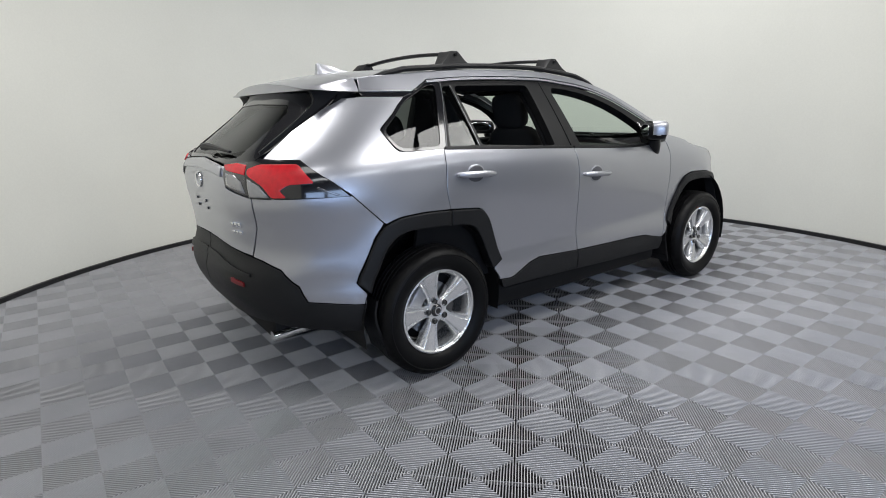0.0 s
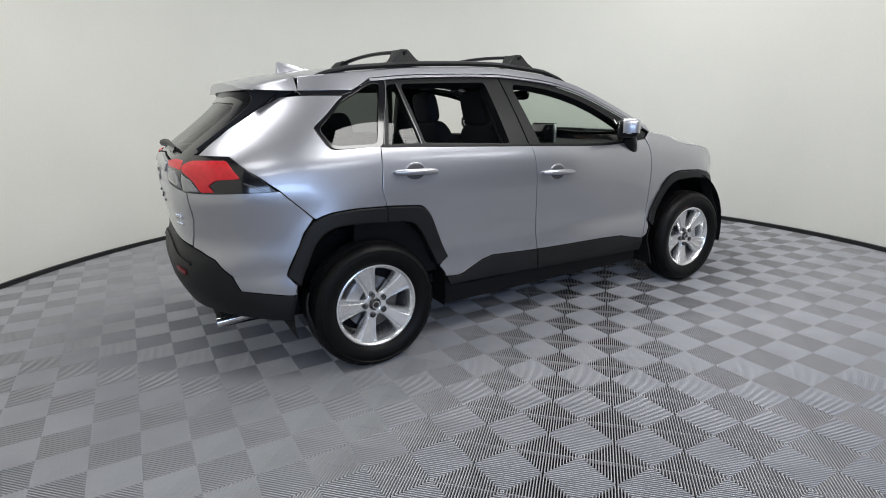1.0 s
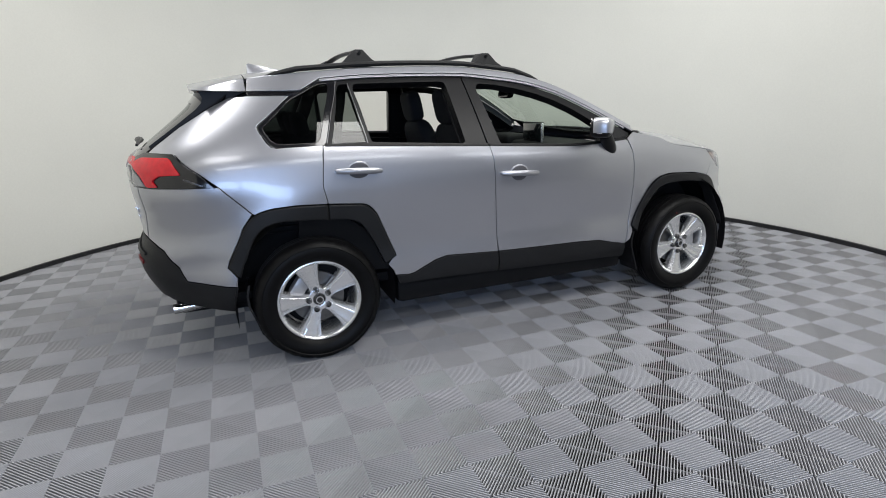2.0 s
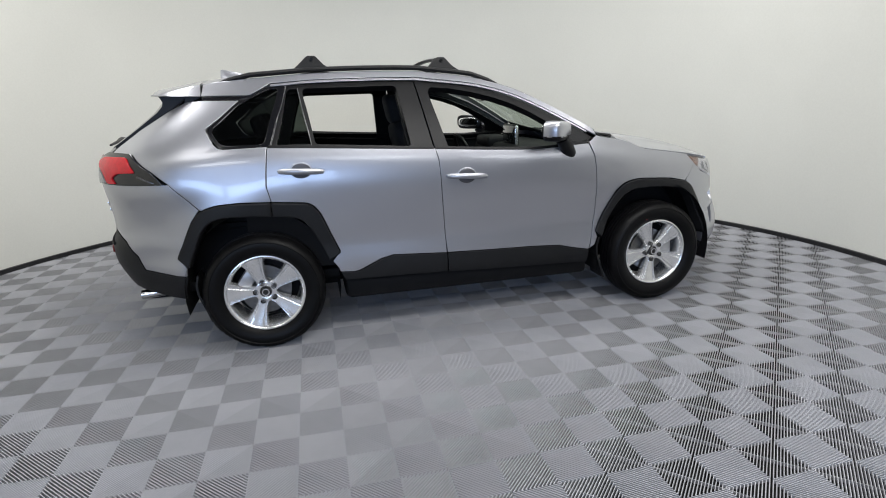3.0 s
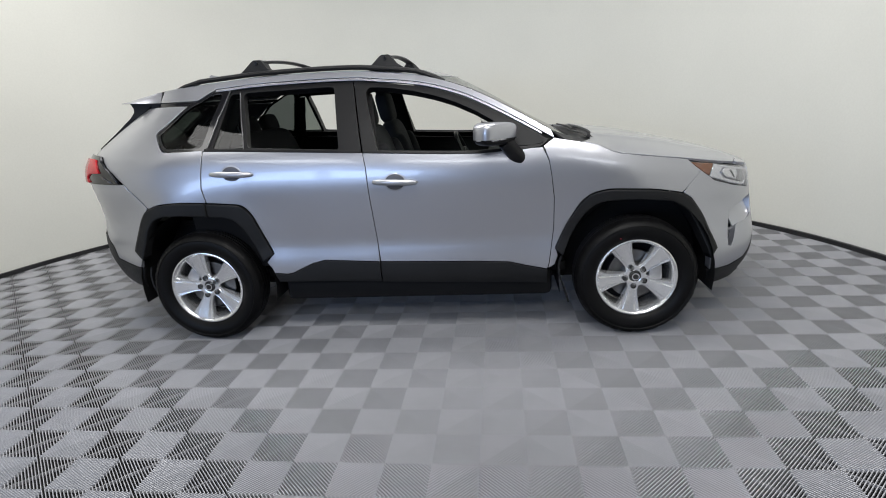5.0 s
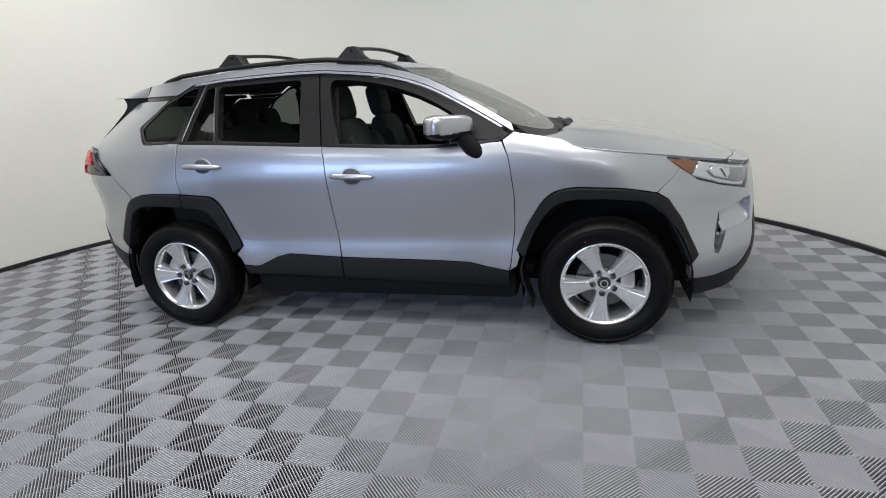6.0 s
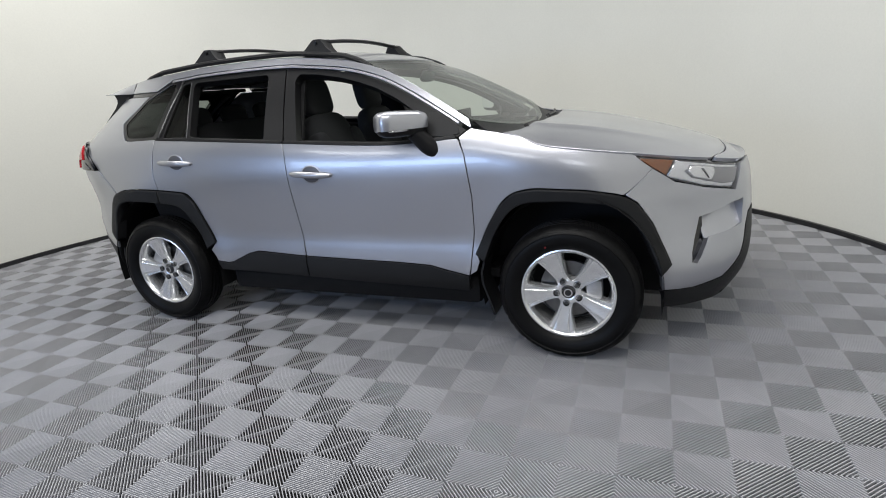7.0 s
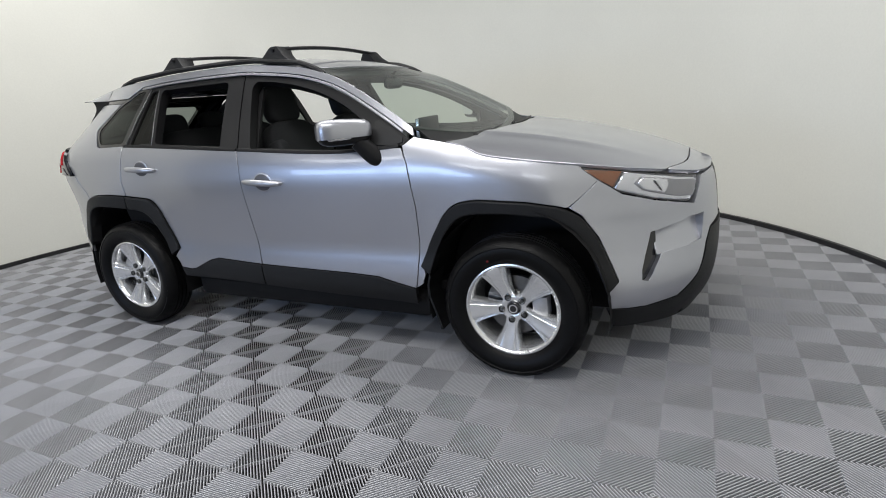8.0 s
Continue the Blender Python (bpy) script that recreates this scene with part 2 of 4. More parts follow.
def lerp_tab(tab, v):
    """Smooth interpolation in a table of (v, value) pairs."""
    if v <= tab[0][0]:
        return tab[0][1]
    for i in range(len(tab) - 1):
        (a, fa), (b, fb) = tab[i], tab[i + 1]
        if v <= b:
            before = tab[i - 1] if i else (2 * a - b, 2 * fa - fb)
            after = tab[i + 2] if i + 2 < len(tab) else (2 * b - a, 2 * fb - fa)
            ma = (fb - before[1]) / (b - before[0]) * (b - a)
            mb = (after[1] - fa) / (after[0] - a) * (b - a)
            t = (v - a) / (b - a)
            return (2 * t**3 - 3 * t**2 + 1) * fa + (t**3 - 2 * t**2 + t) * ma + (3 * t**2 - 2 * t**3) * fb + (t**3 - t**2) * mb
    return tab[-1][1]


# Half width along the car, its change with height, and the shoulder line
PLAN = [(-1.0, 0.882), (-0.6, 0.894), (-0.2, 0.903), (0.2, 0.902), (0.6, 0.892), (1.0, 0.880)]
FLANK = [(0.20, -0.085), (0.30, -0.055), (0.38, -0.026), (0.46, -0.020), (0.54, -0.024), (0.59, -0.030), (0.63, -0.0315), (0.72, -0.023), (0.84, -0.0105), (0.94, -0.0015), (0.99, 0.0), (1.03, -0.0025), (1.08, -0.009), (1.17, -0.024), (1.25, -0.038)]
SHOULDER = [(-2.3, 1.215), (-1.5, 1.229), (-1.22, 1.222), (-0.25, 1.172), (0.39, 1.139), (0.70, 1.150), (0.87, 1.160), (1.19, 1.100), (1.64, 1.036), (1.94, 0.985), (2.2, 0.95)]
ROLL = [(-2.0, 0.022), (-1.55, 0.022), (-1.2, 0.016), (-0.6, 0.012), (0.4, 0.012), (0.85, 0.014), (1.15, 0.017), (1.5, 0.016), (1.8, 0.014)]
NOSE = [(0.15, 2.10), (0.25, 2.17), (0.36, 2.23), (0.50, 2.255), (0.65, 2.257), (0.80, 2.247), (0.92, 2.22), (1.02, 2.15)]
NOSE_POWER = [(0.3, 3.0), (0.48, 2.9), (0.62, 2.55), (0.8, 2.25), (1.05, 2.25)]
TAIL = [(0.25, -2.12), (0.36, -2.20), (0.5, -2.275), (0.57, -2.295), (0.64, -2.295), (0.74, -2.258), (0.9, -2.262), (1.04, -2.275), (1.14, -2.265), (1.22, -2.22), (1.32, -2.10), (1.44, -1.955), (1.52, -1.885), (1.6, -1.85)]
TAIL_POWER = [(0.4, 3.6), (0.72, 3.7), (0.9, 3.8), (1.05, 4.0), (1.25, 3.7), (1.5, 3.3)]
AXLE = 1.345


def half_width(x, z):
    """Half width of the body's side at x and height z, before the ends turn in."""
    xs = max(-1.0, min(1.0, x))
    top = lerp_tab(SHOULDER, x)
    w = lerp_tab(PLAN, xs) + lerp_tab(FLANK, min(z, top))
    roll = lerp_tab(ROLL, x)
    deep = max(0.10, roll * 3.6)
    t = max(0.0, min(1.0, (z - top + deep) / deep))
    w -= roll * t * t
    # Crests of the bumper corners
    w += 0.014 * max(0.0, min(1.0, (x - 1.60) / 0.25)) * math.exp(-((z - 0.815) / 0.055) ** 2)
    w += 0.012 * max(0.0, min(1.0, (-1.72 - x) / 0.25)) * math.exp(-((z - 0.70) / 0.07) ** 2)
    if z > top:
        w -= 0.50 * (z - top) + 0.22 * (z - top) ** 2
    return w


def flare(x, z):
    """Bulge of the wings round the wheel openings, stronger towards the car's ends."""
    out = 0.0
    for cx in (-AXLE, AXLE):
        r = math.hypot(x - cx, (z - 0.36) * 0.95)
        side = (x - cx) * (1 if cx > 0 else -1)
        k = 0.012 + 0.033 * max(0.0, min(1.0, (side + 0.1) / 0.4))
        out += k * math.exp(-((r - 0.46) / 0.13) ** 2)
    return out


def body_xy(s, z):
    """The body's plan at height z: s from -2 (tail) over -1..1 (x itself) to 2 (nose)."""
    if -1 <= s <= 1:
        return s, half_width(s, z) + flare(s, z)
    th = (abs(s) - 1) * math.pi / 2
    n = lerp_tab(NOSE_POWER, z) if s > 0 else lerp_tab(TAIL_POWER, z)
    length = lerp_tab(NOSE, z) - 1 if s > 0 else -1 - lerp_tab(TAIL, z)
    sn, cs = max(math.sin(th), 1e-6), max(math.cos(th), 1e-6)
    r = (sn**n + cs**n) ** (-1 / n)
    x = (1 + length * r * sn) * (1 if s > 0 else -1)
    return x, (half_width(x, z) + flare(x, z)) * r * cs


def s_of_x(x, z):
    """The parameter s at which the side has this x."""
    if -1 <= x <= 1:
        return x
    n = lerp_tab(NOSE_POWER, z) if x > 0 else lerp_tab(TAIL_POWER, z)
    length = lerp_tab(NOSE, z) - 1 if x > 0 else -1 - lerp_tab(TAIL, z)
    e = min(0.99999, (abs(x) - 1) / length)
    return (1 + math.atan2(e, (1 - e**n) ** (1 / n)) * 2 / math.pi) * (1 if x > 0 else -1)


def s_of_y(y, z, end):
    """The parameter s at which the nose (end 1) or the tail (end -1) has the half width y."""
    lo, hi = 1.0, 2.0
    for _ in range(40):
        mid = (lo + hi) / 2
        if body_xy(end * mid, z)[1] > y:
            lo = mid
        else:
            hi = mid
    return end * lo



# ---- the car's forms ----
# The window line, from the tail to the foot of the windscreen pillar
WINDOW_TOP = [(-1.95, 1.475), (-1.6, 1.535), (-1.35, 1.558), (-1.1, 1.576), (-0.98, 1.585), (-0.62, 1.592), (-0.32, 1.588), (-0.19, 1.576), (0.10, 1.537), (0.32, 1.475), (0.47, 1.408), (0.66, 1.306), (0.875, 1.180)]


def belt(x):
    return lerp_tab(SHOULDER, x)


def top_line(x):
    return lerp_tab(WINDOW_TOP, x)


def body_surface(side):
    """Maps (s, z) onto the body's skin; side -1 is the car's right, 1 its left."""
    def surf(s, z):
        x, y = body_xy(s, z)
        return x, side * y, z
    return surf


def on_side(points):
    """(x, z) of the flank as (s, z)."""
    return [(s_of_x(x, z), z) for x, z in points]


def tail_at(y, z):
    return s_of_y(y, z, -1), z


def nose_at(y, z):
    return s_of_y(y, z, 1), z


def rail_edge(x):
    """Top edge of the silver roof side: its height and half width."""
    z = top_line(x) + 0.052
    return z, body_xy(s_of_x(x, z), z)[1]


def roof_z(x, y):
    z, w = rail_edge(x)
    return z + 0.045 * (1 - (y / w) ** 2)


def roof_surface(x, y):
    return x, y, roof_z(x, y)


HOOD = [(0.95, 1.190), (1.15, 1.192), (1.35, 1.170), (1.53, 1.136), (1.83, 1.066), (2.0, 1.018), (2.10, 0.980), (2.175, 0.942)]
HOOD_EDGE = [(0.95, 1.186), (1.03, 1.166), (1.12, 1.142), (1.19, 1.108), (1.24, 1.094), (1.35, 1.077), (1.50, 1.055), (1.64, 1.034), (1.81, 1.003), (1.95, 0.977), (2.06, 0.954), (2.13, 0.936), (2.18, 0.930)]


def hood_surface(x, e):
    """The bonnet: x along the car, e across it from -1 to 1."""
    ze = lerp_tab(HOOD_EDGE, x)
    ye = body_xy(s_of_x(x, ze), ze)[1] - 0.004
    zc = max(ze + 0.004, lerp_tab(HOOD, x))
    y = e * ye
    k = max(0.0, min(1.0, (2.1 - x) / 0.5))
    ridge = math.exp(-((abs(y) - 0.50 + 0.10 * (x - 1.2)) / 0.05) ** 2)
    return x, y, ze + 0.002 + (zc - ze) * (1 - abs(e) ** 2.8) + k * (0.008 * ridge - 0.008 * math.exp(-(y / 0.3) ** 2))


def screen_surface(u, v):
    """The windscreen: u across (-1 to 1), v from the scuttle (0) to the roof (1)."""
    xe = 0.865 + (0.16 - 0.865) * v
    z, w = rail_edge(xe)
    bow = 1 - u * u
    return xe + bow * (0.18 - 0.07 * v), u * (w - 0.004), z + bow * (0.010 * v - 0.085 * (1 - v) - 0.13 * v * (1 - v))


ARCH_REAR = [(-1.805, 0.607), (-1.752, 0.718), (-1.706, 0.812), (-1.656, 0.877), (-1.57, 0.906), (-1.43, 0.914), (-1.257, 0.905), (-1.033, 0.885), (-0.98, 0.825), (-0.922, 0.673), (-0.876, 0.562)]
ARCH_REAR_IN = [(-1.748, 0.549), (-1.688, 0.695), (-1.655, 0.766), (-1.604, 0.818), (-1.530, 0.840), (-1.38, 0.836), (-1.146, 0.815), (-1.080, 0.790), (-1.025, 0.705), (-0.945, 0.522)]
ARCH_FRONT = [(0.868, 0.548), (0.932, 0.690), (1.013, 0.822), (1.078, 0.875), (1.178, 0.894), (1.43, 0.879), (1.592, 0.848), (1.660, 0.805), (1.732, 0.702), (1.822, 0.503)]
ARCH_FRONT_IN = [(0.914, 0.505), (0.960, 0.635), (1.025, 0.745), (1.085, 0.808), (1.155, 0.830), (1.342, 0.832), (1.54, 0.808), (1.631, 0.750), (1.716, 0.610), (1.779, 0.450)]



def ease(points, r=0.04):
    """Rounds the corners of an open curve."""
    out = [points[0]]
    for a, p, b in zip(points, points[1:], points[2:]):
        a, p, b = Vector(a), Vector(p), Vector(b)
        ra, rb = min(r, (a - p).length * 0.45), min(r, (b - p).length * 0.45)
        p0, p1 = p + (a - p).normalized() * ra, p + (b - p).normalized() * rb
        for t in (0.0, 0.25, 0.5, 0.75, 1.0):
            q = p0 * (1 - t) ** 2 + p * 2 * t * (1 - t) + p1 * t * t
            out.append((q.x, q.y))
    return out + [points[-1]]


ARCH_REAR, ARCH_REAR_IN, ARCH_FRONT, ARCH_FRONT_IN = ease(ARCH_REAR), ease(ARCH_REAR_IN), ease(ARCH_FRONT), ease(ARCH_FRONT_IN)


def cut(points, x0, x1):
    """The stretch of a curve between two x, with its ends interpolated."""
    def z_at(x):
        for (a, za), (b, zb) in zip(points, points[1:]):
            if a <= x <= b:
                return za + (zb - za) * (x - a) / (b - a)
    return [(x0, z_at(x0))] + [p for p in points if x0 < p[0] < x1] + [(x1, z_at(x1))]


def steps(f, x0, x1, n):
    return [(x0 + (x1 - x0) * i / n, f(x0 + (x1 - x0) * i / n)) for i in range(n + 1)]


car = tagged(new("car"), "silver compact SUV with black arch cladding and open door windows", "car")
RIGHT, LEFT = -1, 1


def build_side(side):
    """All the sheet metal, frames, glass and lamps of one flank."""
    surf = body_surface(side)

    def sheet(name, points, mat, parent=car, **more):
        return panel(name, on_side(points), mat, parent, surf, **more)

    # Rear door
    door = sheet("rear_door", [(-1.243, belt(-1.243) - 0.004), (-1.254, 1.138), (-1.268, 1.0), (-1.250, 0.910)] + [(x + 0.004, z + 0.006) for x, z in cut(ARCH_REAR, -1.245, -0.877)] + [(-0.925, 0.512), (-0.895, 0.470), (-0.885, 0.442)]
                 + [(-0.80, 0.434), (-0.765, 0.440), (-0.63, 0.500), (-0.55, 0.519), (-0.20, 0.502)] + [(-0.204, 0.584), (-0.2255, 0.90), (-0.2355, 1.089), (-0.2515, belt(-0.2515) - 0.004)] + steps(lambda x: belt(x) - 0.004, -0.35, -1.15, 8), paint, label="silver rear door with its window wound down")
    sheet("window_frame", [(-1.222, belt(-1.22) + 0.004), (-1.165, 1.400), (-1.108, top_line(-1.108) - 0.004)] + steps(lambda x: top_line(x) - 0.006, -1.0, -0.326, 8) + [(-0.258, belt(-0.258) + 0.004)] + steps(lambda x: belt(x) + 0.004, -0.35, -1.15, 8),
                    satin_black, door, lift=-0.012, thick=0.055, step=0.04, label="satin black door window frame",
                    holes=[on_side(rounded([(-1.192, 1.236), (-1.112, 1.535), (-1.096, 1.552), (-1.042, 1.556), (-0.990, 1.234)], 0.012)), on_side(rounded([(-0.968, 1.232), (-1.020, 1.535), (-1.004, 1.556), (-0.460, 1.561), (-0.440, 1.548), (-0.396, 1.196)], 0.018))])
    sheet("fixed_pane", [(-1.196, 1.232), (-1.116, 1.535), (-1.098, 1.556), (-1.038, 1.560), (-0.986, 1.230)], tint_glass, door, lift=-0.022, thick=0.003, label="tinted fixed pane of the rear door")
    sheet("pane_divider", [(-0.994, 1.228), (-1.046, 1.558), (-1.042, 1.558), (-0.990, 1.228)], bright_edge, door, lift=-0.008, thick=0.01, edge=0.001)
    sheet("belt_moulding", steps(lambda x: belt(x) - 0.006, -1.235, -0.258, 12) + steps(lambda x: belt(x) + 0.010, -0.258, -1.235, 12), satin_black, door, lift=0.004, thick=0.02, step=0.03)
    sheet("door_cladding", [(-0.880, 0.438), (-0.80, 0.430), (-0.765, 0.436), (-0.63, 0.496), (-0.55, 0.515), (-0.20, 0.498), (-0.198, 0.375), (-0.86, 0.385)], black_plastic, door, lift=0.008, thick=0.03)
    # Front door
    fdoor = sheet("front_door", [(-0.247, belt(-0.247) - 0.004), (-0.231, 1.089), (-0.221, 0.90), (-0.1995, 0.584), (-0.192, 0.502), (0.40, 0.486), (0.60, 0.474), (0.70, 0.448), (0.822, 0.424), (0.832, 0.46), (0.860, 0.672), (0.862, 0.857), (0.846, 1.0), (0.834, 1.073), (0.800, 1.150)] + steps(lambda x: belt(x) - 0.004, 0.74, -0.15, 10), paint, label="silver front door with its window wound down")
    sheet("window_frame", [(-0.249, belt(-0.249) + 0.004), (-0.318, top_line(-0.318) - 0.003)] + steps(lambda x: top_line(x) - 0.006, -0.25, 0.84, 22) + [(0.80, 1.164)] + steps(lambda x: belt(x) + 0.004, 0.74, -0.15, 10),
          satin_black, fdoor, lift=-0.012, thick=0.055, step=0.04, label="satin black door window frame",
          holes=[on_side(rounded([(-0.162, 1.176), (-0.243, 1.515), (-0.222, 1.546), (-0.10, 1.536), (0.05, 1.509), (0.18, 1.475), (0.30, 1.433), (0.42, 1.376), (0.52, 1.316), (0.60, 1.260), (0.615, 1.238), (0.60, 1.160), (0.40, 1.146)], 0.02))])
    sheet("belt_moulding", steps(lambda x: belt(x) - 0.006, -0.245, 0.79, 12) + steps(lambda x: belt(x) + 0.010, 0.79, -0.245, 12), satin_black, fdoor, lift=0.004, thick=0.02, step=0.03)
    sheet("door_cladding", [(-0.192, 0.498), (0.40, 0.482), (0.60, 0.470), (0.70, 0.444), (0.822, 0.420), (0.818, 0.330), (-0.190, 0.372)], black_plastic, fdoor, lift=0.008, thick=0.03)
    sheet("sail_divider", [(0.556, 1.300), (0.591, 1.224), (0.618, 1.152), (0.625, 1.152), (0.598, 1.224), (0.563, 1.300)], alloy, fdoor, lift=-0.004, thick=0.012, edge=0.001, label="bright window channel beside the mirror")
    sheet("sail_panel", [(0.625, 1.170), (0.632, 1.285), (0.66, 1.288), (0.80, 1.205), (0.805, 1.178), (0.74, 1.166)], black_plastic, fdoor, lift=-0.006, thick=0.012)
    # Chrome strip along the window line
    sheet("window_strip", steps(lambda x: top_line(x) - 0.003, -1.20, 0.80, 34) + steps(lambda x: top_line(x) + 0.009, 0.80, -1.20, 34), paint, lift=0.000, thick=0.01, step=0.03, edge=0.002, label="thin bright strip along the window line")
    # Roof side, down the windscreen pillar
    sheet("roof_side", steps(lambda x: top_line(x) + 0.015, -1.20, 0.86, 36) + [(0.868, 1.205)] + steps(lambda x: top_line(x) + 0.050, 0.85, -1.585, 40) + [(-1.600, 1.520), (-1.32, 1.519), (-1.28, 1.540)], paint, step=0.035)
    # Rear quarter
    sheet("rear_quarter", [(-1.2475, belt(-1.2475)), (-1.258, 1.138), (-1.272, 1.0), (-1.254, 0.914)] + [(x, z + 0.006) for x, z in cut(ARCH_REAR, -1.640, -1.262)][::-1]
          + [(-1.652, 0.892), (-1.800, 1.042), (-1.880, 1.110), (-1.985, 1.207), (-2.125, 1.213), (-2.070, 1.258), (-1.960, 1.338), (-1.800, 1.434), (-1.690, 1.487), (-1.60, 1.492), (-1.385, 1.488), (-1.428, 1.455), (-1.566, 1.345), (-1.577, 1.331), (-1.572, 1.315), (-1.536, 1.245), (-1.518, 1.226), (-1.490, 1.219)], paint)
    sheet("roof_band", [(-1.310, 1.514), (-1.385, 1.493), (-1.592, 1.497), (-1.600, 1.516)], gloss_black, lift=-0.004, label="gloss black band below the roof edge")
    # Rear side window
    sheet("quarter_window", rounded([(-1.566, 1.328), (-1.520, 1.244), (-1.488, 1.228), (-1.235, 1.228), (-1.180, 1.400), (-1.120, 1.570), (-1.215, 1.562), (-1.300, 1.517), (-1.390, 1.480)], 0.012), dark_glass, lift=-0.008, thick=0.004, label="dark privacy glass rear side window")
    sheet("quarter_window_seal", rounded([(-1.574, 1.329), (-1.526, 1.244), (-1.490, 1.223), (-1.228, 1.223), (-1.172, 1.400), (-1.112, 1.574), (-1.217, 1.566), (-1.303, 1.520), (-1.400, 1.484)], 0.02), gloss_black, lift=-0.004, thick=0.02,
          holes=[on_side(rounded([(-1.552, 1.327), (-1.510, 1.256), (-1.476, 1.240), (-1.262, 1.240), (-1.208, 1.400), (-1.153, 1.556), (-1.219, 1.550), (-1.302, 1.508), (-1.391, 1.466)], 0.025))], label="gloss black seal of the rear side window")
    sheet("pillar_strip", [(-1.226, 1.224), (-1.170, 1.400), (-1.112, 1.570), (-1.1085, 1.570), (-1.166, 1.400), (-1.2215, 1.224)], bright_edge, lift=-0.002, thick=0.01, edge=0.0015)
    # Front wing
    wing = sheet("front_wing", [(0.808, 1.158), (0.8385, 1.073), (0.8505, 1.0), (0.8665, 0.857), (0.8645, 0.672), (0.8365, 0.46), (0.829, 0.428), (0.866, 0.452), (0.884, 0.505)] + [(x, z + 0.006) for x, z in cut(ARCH_FRONT, 0.870, 1.592)] + [(1.606, 0.852), (1.665, 0.900), (1.724, 0.962), (1.640, 1.030), (1.50, 1.052), (1.35, 1.074), (1.24, 1.092), (1.19, 1.108), (1.12, 1.145), (1.0, 1.172), (0.90, 1.190), (0.868, 1.198)], paint, label="silver front wing")
    # Wheel arch cladding, the rear one split at the door
    for nm, out, inn, a, b in (("arch_cladding", ARCH_REAR, ARCH_REAR_IN, -1.805, -1.258), ("arch_cladding", ARCH_REAR, ARCH_REAR_IN, -1.254, -0.876), ("arch_cladding", ARCH_FRONT, ARCH_FRONT_IN, 0.868, 1.822)):
        inner_pts = cut(inn, max(a, inn[0][0]), min(b, inn[-1][0]))
        sheet(nm, cut(out, a, b) + inner_pts[::-1], black_plastic, lift=0.016, thick=0.07, step=0.035, edge=0.007)
    # Rear bumper: painted wing and black lower part
    bump = panel("rear_bumper", on_side([(-1.802, 1.038), (-1.656, 0.889), (-1.710, 0.818), (-1.757, 0.720), (-1.810, 0.607), (-1.765, 0.548), (-1.772, 0.499), (-1.82, 0.503), (-2.020, 0.532), (-2.051, 0.614), (-2.115, 0.700), (-2.170, 0.738)]) + [tail_at(0.536, 0.752), tail_at(0.592, 0.90), tail_at(0.606, 1.042)], paint, car, surf, label="silver rear bumper corner")
    lower = on_side([(-1.768, 0.493), (-1.82, 0.497), (-2.025, 0.527), (-2.056, 0.609), (-2.119, 0.694), (-2.173, 0.732)]) + [tail_at(0.532, 0.746), tail_at(0.45, 0.760), tail_at(0.33, 0.775), tail_at(0.15, 0.787), tail_at(0.004, 0.79), tail_at(0.004, 0.42), tail_at(0.3, 0.41), tail_at(0.58, 0.405)] + on_side([(-2.12, 0.395), (-1.80, 0.348)])
    low = panel("lower_bumper", lower, black_plastic, bump, surf, label="black plastic lower rear bumper")
    panel("bumper_step", [tail_at(0.54, 0.668), tail_at(0.54, 0.655), tail_at(0.36, 0.658), tail_at(0.20, 0.68), tail_at(0.004, 0.684), tail_at(0.004, 0.715), tail_at(0.2, 0.71), tail_at(0.36, 0.690)], black_plastic, bump, surf, lift=0.010, thick=0.02)
    panel("reflector", [tail_at(0.50, 0.622), tail_at(0.50, 0.600), tail_at(0.40, 0.612), tail_at(0.40, 0.634)], reflector_red, bump, surf, lift=0.008, label="small red reflector")
    # Tail lamp: gloss black housing, red lens, silver inner piece
    lamp = sheet("tail_lamp", [(-1.812, 1.038), (-1.880, 1.106), (-1.990, 1.204), (-2.125, 1.210), (-2.172, 1.19), (-2.198, 1.12), (-2.196, 1.048)], gloss_black, lift=0.020, thick=0.03, label="tail lamp with a red lens and gloss black tip")
    sheet("red_lens", rounded([(-1.962, 1.106), (-2.006, 1.183), (-2.136, 1.184), (-2.178, 1.165), (-2.184, 1.140), (-2.148, 1.100), (-2.125, 1.050), (-2.074, 1.049), (-2.096, 1.080), (-2.062, 1.103)], 0.01), red_lens, lamp, lift=0.029, thick=0.012)
    sheet("lens_strip", [(-1.86, 1.050), (-1.95, 1.090), (-1.955, 1.082), (-1.875, 1.046)], lamp_smoke, lamp, lift=0.024, thick=0.006, edge=0.002)
    sheet("reversing_lens", [(-2.132, 1.052), (-2.158, 1.100), (-2.188, 1.130), (-2.192, 1.052)], lamp_grey, lamp, lift=0.025, thick=0.006, edge=0.006)
    # Front bumper with its recess beside the lower grille
    nose = on_side([(1.725, 0.960), (1.666, 0.899), (1.610, 0.849), (1.666, 0.810), (1.738, 0.705), (1.828, 0.505), (1.786, 0.452), (1.790, 0.372), (1.935, 0.362), (2.070, 0.385)]) + [nose_at(0.50, 0.47), nose_at(0.40, 0.60), nose_at(0.34, 0.66), nose_at(0.20, 0.69), nose_at(0.16, 0.93), nose_at(0.345, 0.916), nose_at(0.435, 0.795)] + on_side([(1.965, 0.842), (1.825, 0.888)])
